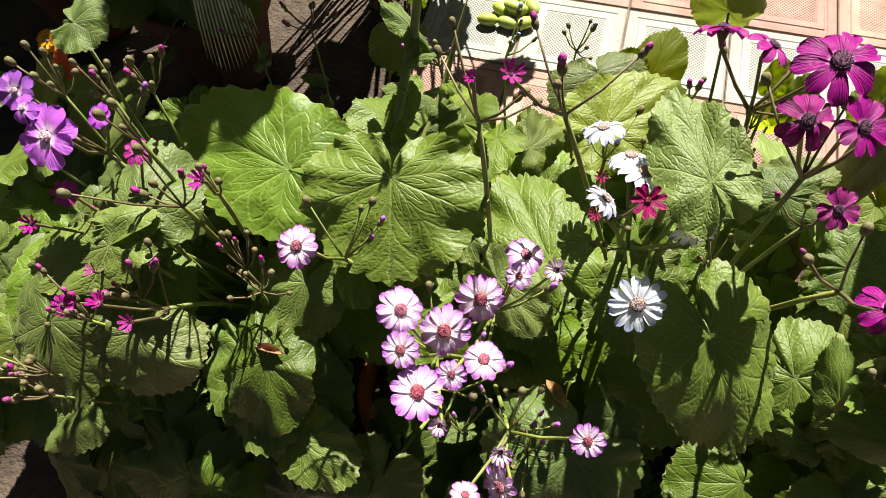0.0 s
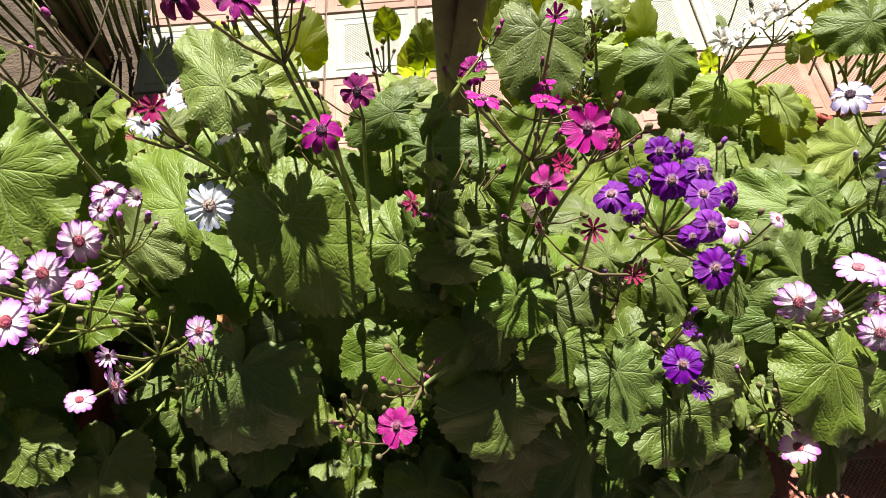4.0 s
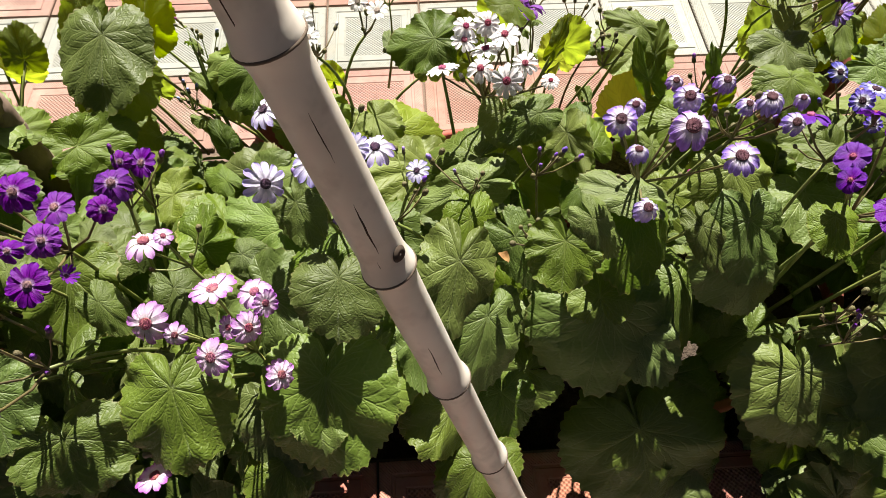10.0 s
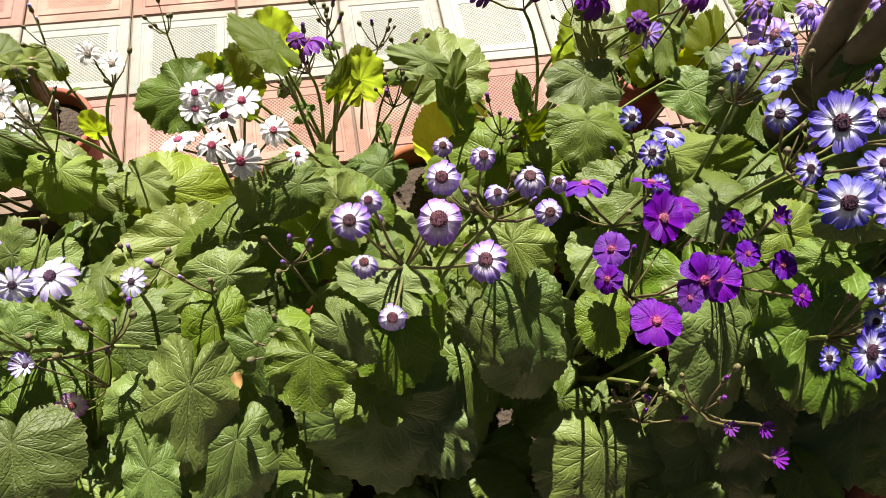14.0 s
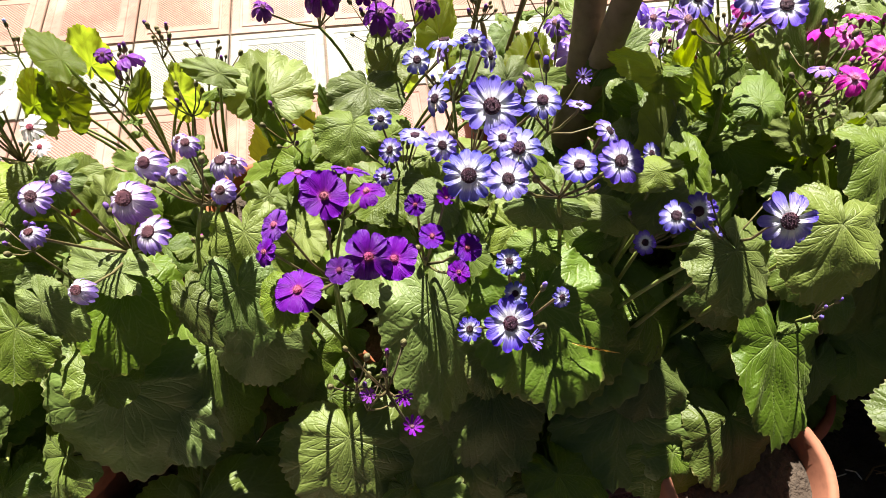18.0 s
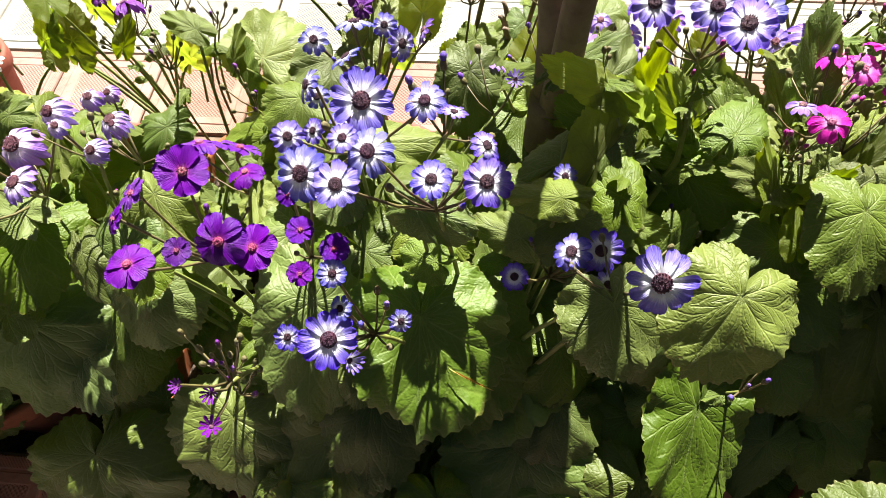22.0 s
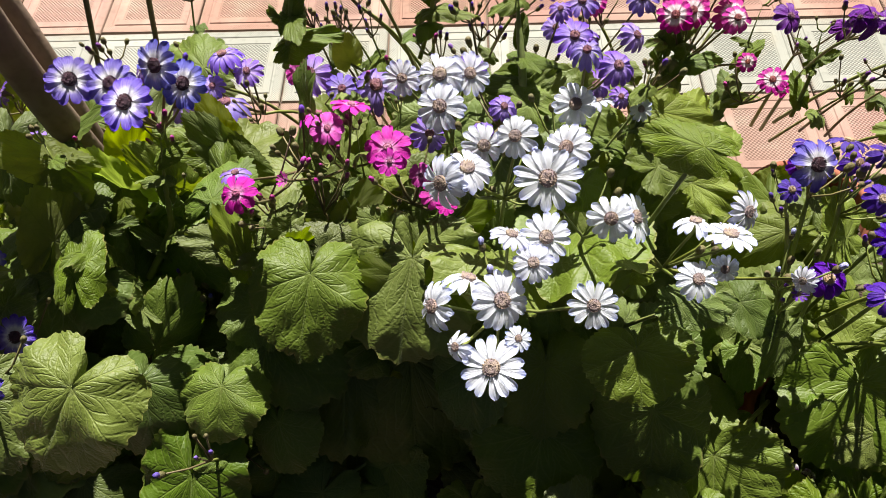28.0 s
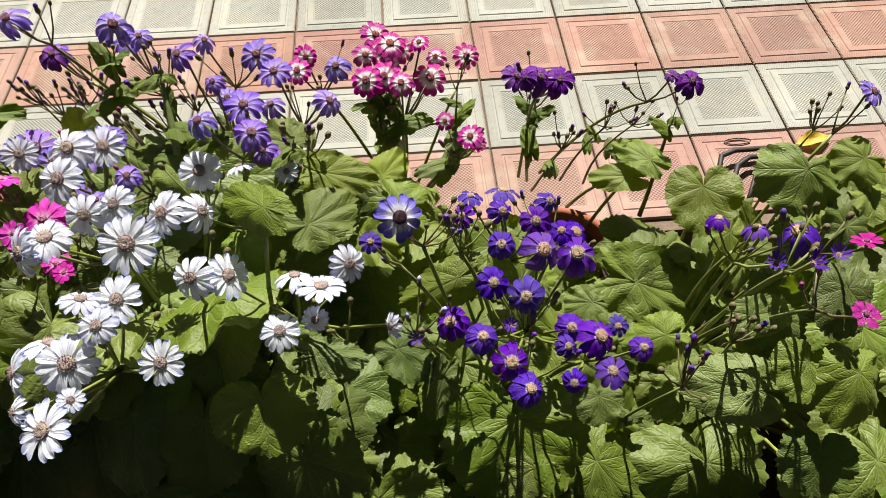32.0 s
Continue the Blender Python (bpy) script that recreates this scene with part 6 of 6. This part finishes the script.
# leaves hanging steeply in front of the pots
for k in range(300):
    x, y, z = fill.uniform(-1.6, 3.6), fill.uniform(0.14, 0.36), fill.uniform(0.1, 0.5)
    over = tops[(abs(tops[:, 0] - x) < 0.16) & (tops[:, 1] < 0.55), 2]
    if len(over):
        z = min(z, float(over.min()) - 0.1)
    size = fill.uniform(0.09, 0.18)
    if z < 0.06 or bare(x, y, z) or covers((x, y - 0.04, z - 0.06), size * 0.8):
        continue
    put_leaf(nearest_root(x, y), (x, y, z), 180 + fill.gauss(0, 25), fill.gauss(-52, 9), size, size, LEAVES[fill.choice((0, 3, 4, 7, 10, 11, 12, 13))], fill.gauss(0, 16), False)
# a thicket of small leaves further back
for k in range(420):
    x, y = fill.uniform(-1.5, 3.7), fill.uniform(0.5, 1.0)
    if k % 3 == 0:
        x = fill.uniform(1.75, 2.6)
    near = np.argsort((tops[:, 0] - x) ** 2 + (tops[:, 1] - y) ** 2)[:3]
    z = fill.uniform(0.16, max(0.3, min(0.6, float(tops[near, 2].mean()) + 0.02) - 0.3 * max(0, y - 0.85)))
    size = fill.uniform(0.045, 0.1)
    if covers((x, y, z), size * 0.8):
        continue
    put_leaf(nearest_root(x, y), (x, y, z), fill.uniform(0, 360), fill.gauss(5, 28), size * fill.uniform(1.0, 1.4), size, LEAVES[fill.choice(GREEN)], fill.gauss(0, 25), k % 4 == 0)

# narrow upright leaves and thin stems between the blue and the white plants
for k in range(110):
    x, y = fill.uniform(1.78, 2.32), fill.uniform(0.52, 0.9)
    z = fill.uniform(0.38, 0.66) - 0.25 * max(0.0, 0.62 - y)
    size = fill.uniform(0.03, 0.055)
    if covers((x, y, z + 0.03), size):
        continue
    put_leaf(nearest_root(x, y), (x, y, z), fill.gauss(0, 70), fill.uniform(15, 62), size * fill.uniform(1.6, 2.4), size * 1.3, PALE_SUNLIT[k % 6] if k % 3 else LEAVES[9], fill.gauss(0, 30), k % 3 == 0)
for k in range(16):
    x, y = fill.uniform(1.8, 2.3), fill.uniform(0.6, 0.95)
    stout(nearest_root(x, y), [(x, y, 0.2), (x + fill.uniform(-0.03, 0.03), y + 0.02, 0.45), (x + fill.uniform(-0.06, 0.06), y + 0.05, fill.uniform(0.58, 0.72))], 0.004, 0.002)

# ---- shaded corner behind the pots: shrub, palm frond, garden flowers ----
corner = random.Random(33)


def shrub(label, x, y, z, leaves, rx, ry, lo, hi, size):
    root = tagged(new("leafy_shrub"), label, "shrub")
    root.location = (x, y, z)
    for k in range(5):
        a = corner.uniform(0, 6.28)
        top = Vector((rx * 0.6 * math.cos(a), ry * 0.6 * math.sin(a), hi * corner.uniform(0.7, 0.95)))
        v, f = tube(bend((0.02 * math.cos(a), 0.02 * math.sin(a), 0), top, 0.05, 7), [0.011 - 0.001 * i for i in range(8)], 7)
        part("branch", mesh_of("branch", v, f, BARK), root, Matrix())
    for k in range(leaves):
        a, r = corner.uniform(0, 6.28), math.sqrt(corner.random())
        hub = Vector((x + rx * r * math.cos(a), y + ry * r * math.sin(a), z + corner.uniform(lo, hi)))
        s = size * corner.uniform(0.6, 1.2)
        put_leaf(root, hub, math.degrees(a) - 90 + corner.gauss(0, 35), corner.gauss(-10, 22), s * 1.1, s, LEAVES[corner.choice(GREEN)], corner.gauss(0, 18))
    return root


shrub("dense dark green shrub in a large clay pot", -1.78, 1.42, GROUND + 0.3, 46, 0.34, 0.3, 0.0, 0.5, 0.14)
shrub("dense dark green shrub behind the clay pots", -2.3, 1.55, GROUND + 0.3, 60, 0.45, 0.4, 0.1, 1.1, 0.16)
# the two tall shrubs stand out of view, added only to cast shade
shrub("unseen tall leafy shrub added to shade the corner of the bed", -1.4, 1.78, GROUND, 100, 0.55, 0.32, 0.75, 2.25, 0.15)
shrub("unseen tall leafy shrub added to shade the corner of the bed", -2.7, 1.7, GROUND, 90, 0.5, 0.4, 0.4, 1.6, 0.17)

shrub("small leafy plant growing in a terracotta pot", 1.655, 1.3, 0.18, 8, 0.09, 0.08, 0.06, 0.2, 0.08)
shrub("small leafy plant growing in a terracotta pot", 0.19, 1.28, 0.18, 8, 0.09, 0.08, 0.06, 0.2, 0.08)

# near-white colour puts sunlight into leaflets that stand in the shrubs' shade
FROND = plain_material("palm_leaflet_sunlit", (0.55, 0.55, 0.38), (0.7, 0.7, 0.52), 12, 0.45, 0.2, 0.002, thin=0.2)
frond = tagged(new("palm_frond"), "arching palm frond with narrow leaflets coloured pale as if sunlit", "plant")
frond_a, frond_b = Vector(FROND_A), Vector(FROND_B)
frond.location = frond_a
line = bend(frond_a, frond_b, 0.03, 16)
v, f = tube([p - frond_a for p in [Vector((frond_a.x - 0.12, frond_a.y + 0.1, GROUND)), frond_a - Vector((0.05, -0.04, 0.15))] + line], [0.006] * 2 + [0.005 - 0.0002 * i for i in range(17)], 6)
part("rachis", mesh_of("rachis", v, f, STEM_DARK), frond, Matrix())
for i in range(1, 17):
    for side in ((1,) if i % 2 else (-1, 1)):
        base = line[i] - frond_a
        reach = 0.15 * math.sin(math.pi * (0.25 + 0.7 * i / 16))
        out = Vector((0.12 + 0.02 * i * side, -0.3 * side - 0.25, -0.75 if side > 0 else 0.15)).normalized() * reach
        lv, lf = [], []
        for j in range(6):
            t = j / 5
            p = base + out * t + Vector((0, 0, -0.05 * t * t))
            w = 0.0026 * (1 - t) ** 0.5 + 0.0005
            lv += [p + Vector((w, 0, 0.001)), p - Vector((w, 0, -0.001))]
        for j in range(5):
            lf.append((2 * j, 2 * j + 1, 2 * j + 3, 2 * j + 2))
        part("leaflet", mesh_of("leaflet", lv, lf, FROND), frond, Matrix())

ORANGE = petal_material("petal_orange_red", [(0.0, (0.7, 0.12, 0.04)), (1.0, (0.75, 0.1, 0.04))])
AMBER = petal_material("petal_amber", [(0.0, (0.5, 0.22, 0.02)), (0.6, (0.7, 0.38, 0.02)), (1.0, (0.55, 0.2, 0.02))])


def garden_flower(label, at, material, count, size, facing):
    x, y, z = at
    root = tagged(new("garden_flower"), label, "flower")
    root.location = (x, y, GROUND)
    h = z - GROUND
    v, f = tube(bend((0, 0, 0), (0, 0, h - 0.01), 0.0, 6, 0.02), [0.004] * 7, 6)
    part("main_stem", mesh_of("main_stem", v, f, STEM), root, Matrix())
    for k in range(2):
        m = Matrix.Translation((0, 0, h - 0.006 * k)) @ frame_of(facing, (0.2 + 0.5 * k, 1, 0)) @ Matrix.Scale(size * (0.75 + 0.3 * k), 4)
        part("petals", petal_mesh(60 + k + count, material, count, 0.36, 0.45 - 0.2 * k, 0.2, 0.2), root, m)
    part("disc", HEADS["S"][5], root, Matrix.Translation((0, 0, h)) @ frame_of(facing, (0, 1, 0)) @ Matrix.Scale(size * 0.6, 4))
    for k in range(5):
        put_leaf(root, (x + corner.uniform(-0.05, 0.05), y + corner.uniform(-0.05, 0.05), GROUND + h * corner.uniform(0.3, 0.8)), corner.uniform(0, 360), -15, 0.05, 0.03, LEAVES[corner.choice(GREEN)])


garden_flower("orange-red open flower in the shaded corner", ORANGE_AT, ORANGE, 5, 0.055, (0.1, -0.7, 0.6))
PANSY = petal_material("petal_dark_purple_white_edge", [(0.0, (0.05, 0.01, 0.06)), (0.66, (0.06, 0.006, 0.08)), (0.8, (0.7, 0.66, 0.72)), (1.0, (0.78, 0.76, 0.8))])
garden_flower("dark purple flower with white petal edges low in the shade", (2.867, 0.386, 0.25), PANSY, 5, 0.04, (0.0, -0.4, 0.9))
garden_flower("amber yellow crumpled flower in the shaded corner", AMBER_AT, AMBER, 7, 0.033, (0.0, -0.5, 0.8))

# ---- fallen and withered leaves ----


def dry_leaf(label, at, length, width, yaw, tilt, material, curl=0.5):
    lv, lf = [], []
    for i in range(9):
        t = i / 8
        half = width / 2 * math.sin(math.pi * min(1, t * 0.94 + 0.04)) ** 0.8
        for j in range(5):
            s = j / 2 - 1
            lv.append((s * half * math.cos(curl * s), (t - 0.5) * length, half * abs(s) * curl + 0.25 * length * curl * (t - 0.5) ** 2 + 0.08 * width * math.sin(9 * t + 3 * s)))
    for i in range(8):
        for j in range(4):
            a = 5 * i + j
            lf.append((a, a + 1, a + 6, a + 5))
    ob = tagged(new("withered_leaf", mesh_of("withered_leaf", lv, lf, material)), label, "leaf")
    ob.matrix_basis = pose(*at, tilt, 0, yaw)
    return ob


YELLOWED = plain_material("yellowed_leaf", (0.5, 0.3, 0.03), (0.62, 0.42, 0.05), 20, 0.6, 0.4, 0.003, thin=0.3)
dry_leaf("small brown curled dry leaf resting on a green leaf", (-0.625, 0.402, 0.566), 0.055, 0.028, 40, -20, DRY, 0.9)
dry_leaf("small brown curled dry leaf resting on a green leaf", (-1.03, 0.356, 0.6), 0.05, 0.022, 85, -15, DRY, 1.0)
dry_leaf("thin yellowed blade lying over a green leaf", (1.609, 0.345, 0.535), 0.075, 0.006, 62, -14, YELLOWED, 1.1)
dry_leaf("small brown dry leaf caught among the stems", (0.69, 0.437, 0.593), 0.035, 0.02, 20, -30, DRY, 0.8)
dry_leaf("small yellowed leaf caught among the stems", (1.835, 0.647, 0.507), 0.03, 0.018, 60, -30, YELLOWED, 0.6)
dry_leaf("yellow crumpled leaf lying on the red tile", (3.945, 1.435, 0.006), 0.11, 0.065, 100, 0, YELLOWED, 0.7)
dry_leaf("small yellowed leaf beside magenta daisies", (-0.411, 0.478, 0.681), 0.03, 0.02, 10, -30, YELLOWED, 0.6)

# ---- bare twigs, iron rods and a clip ----


def rod(name, label, category, points, radius, material):
    at = Vector(points[0])
    v, f = tube([Vector(p) - at for p in points], [radius] * len(points), 8)
    ob = tagged(new(name, mesh_of(name, v, f, material)), label, category)
    ob.location = at
    return ob


for a, b in (((1.43, 1.04, GROUND), (1.72, 1.4, 1.25)), ((1.55, 1.17, GROUND), (1.83, 1.32, 1.25))):
    rod("bare_twig", "thin dark bare stem leaning beside the trunk", "stem", bend(a, b, 0.0, 8, 0.015), 0.0055, STEM_DARK)
rod("iron_rod", "bent dark iron rod lying on the tiles", "rod", [(3.61, 1.29, 0.006), (3.622, 1.323, 0.03), (3.646, 1.379, 0.035), (3.691, 1.397, 0.035), (3.793, 1.402, 0.03), (3.9, 1.4, 0.008)], 0.008, IRON)
rod("iron_rod", "bent dark iron rod lying on the tiles", "rod", [(3.637, 1.25, 0.006), (3.649, 1.279, 0.03), (3.68, 1.339, 0.035), (3.723, 1.368, 0.035), (3.795, 1.373, 0.03), (3.9, 1.37, 0.008)], 0.008, IRON)
rod("iron_rod", "bent dark iron rod lying on the tiles", "rod", [(3.672, 1.215, 0.006), (3.69, 1.25, 0.03), (3.72, 1.305, 0.035), (3.76, 1.335, 0.03), (3.9, 1.345, 0.008)], 0.006, IRON)
rod("hair_clip", "small brown oval wire clip lying on a tile", "clip", [(3.732 + 0.04 * math.cos(a * 0.45), 1.462 + 0.012 * math.sin(a * 0.45), 0.002) for a in range(14)], 0.0018, IRON)

# ---- green fruits on the tiles, twigs and stones on the soil ----
FRUIT = plain_material("green_fruit", (0.22, 0.3, 0.03), (0.36, 0.4, 0.07), 30, 0.45, 0.3, 0.002)
fruit_v, fruit_f = lathe([(0.001, -1.0), (0.32, -0.94), (0.66, -0.7), (0.86, -0.3), (0.9, 0.1), (0.78, 0.5), (0.5, 0.82), (0.2, 0.96), (0.001, 1.0)], 14)
FRUIT_MESH = mesh_of("green_fruit", fruit_v, fruit_f, FRUIT)
for k, (dx, dy, dz, yaw) in enumerate(((0, 0, 0, 60), (0.05, 0.01, 0, 100), (0.03, -0.05, 0, 80), (0.08, -0.04, 0, 120), (0.04, 0.06, 0, 40), (-0.03, -0.05, 0, 95), (0.04, -0.015, 0.032, 75), (0.09, 0.03, 0, 30))):
    ob = tagged(new("green_fruit", FRUIT_MESH), "plump yellow-green fruit in a heap on the tiles", "fruit", "green fruits on the tiles")
    ob.matrix_basis = pose(FRUIT_AT[0] + dx, FRUIT_AT[1] + dy, 0.019 + dz, 90, 0, yaw) @ Matrix.Diagonal((0.021, 0.021, 0.032, 1))
for k in range(46):
    x, y = (corner.uniform(2.0, 2.55), corner.uniform(0.02, 0.3)) if k < 26 else (corner.uniform(-2.2, -1.5), corner.uniform(0.55, 1.1))
    a, n = corner.uniform(0, 6.28), corner.uniform(0.03, 0.11)
    z = GROUND + 0.014
    rod("dry_twig", "thin pale dry twig lying on the soil", "twig", [(x, y, z), (x + 0.5 * n * math.cos(a), y + 0.5 * n * math.sin(a), z + 0.006), (x + n * math.cos(a + 0.3), y + n * math.sin(a + 0.3), z)], corner.uniform(0.0012, 0.0025), DRY if k % 3 else BAMBOO)
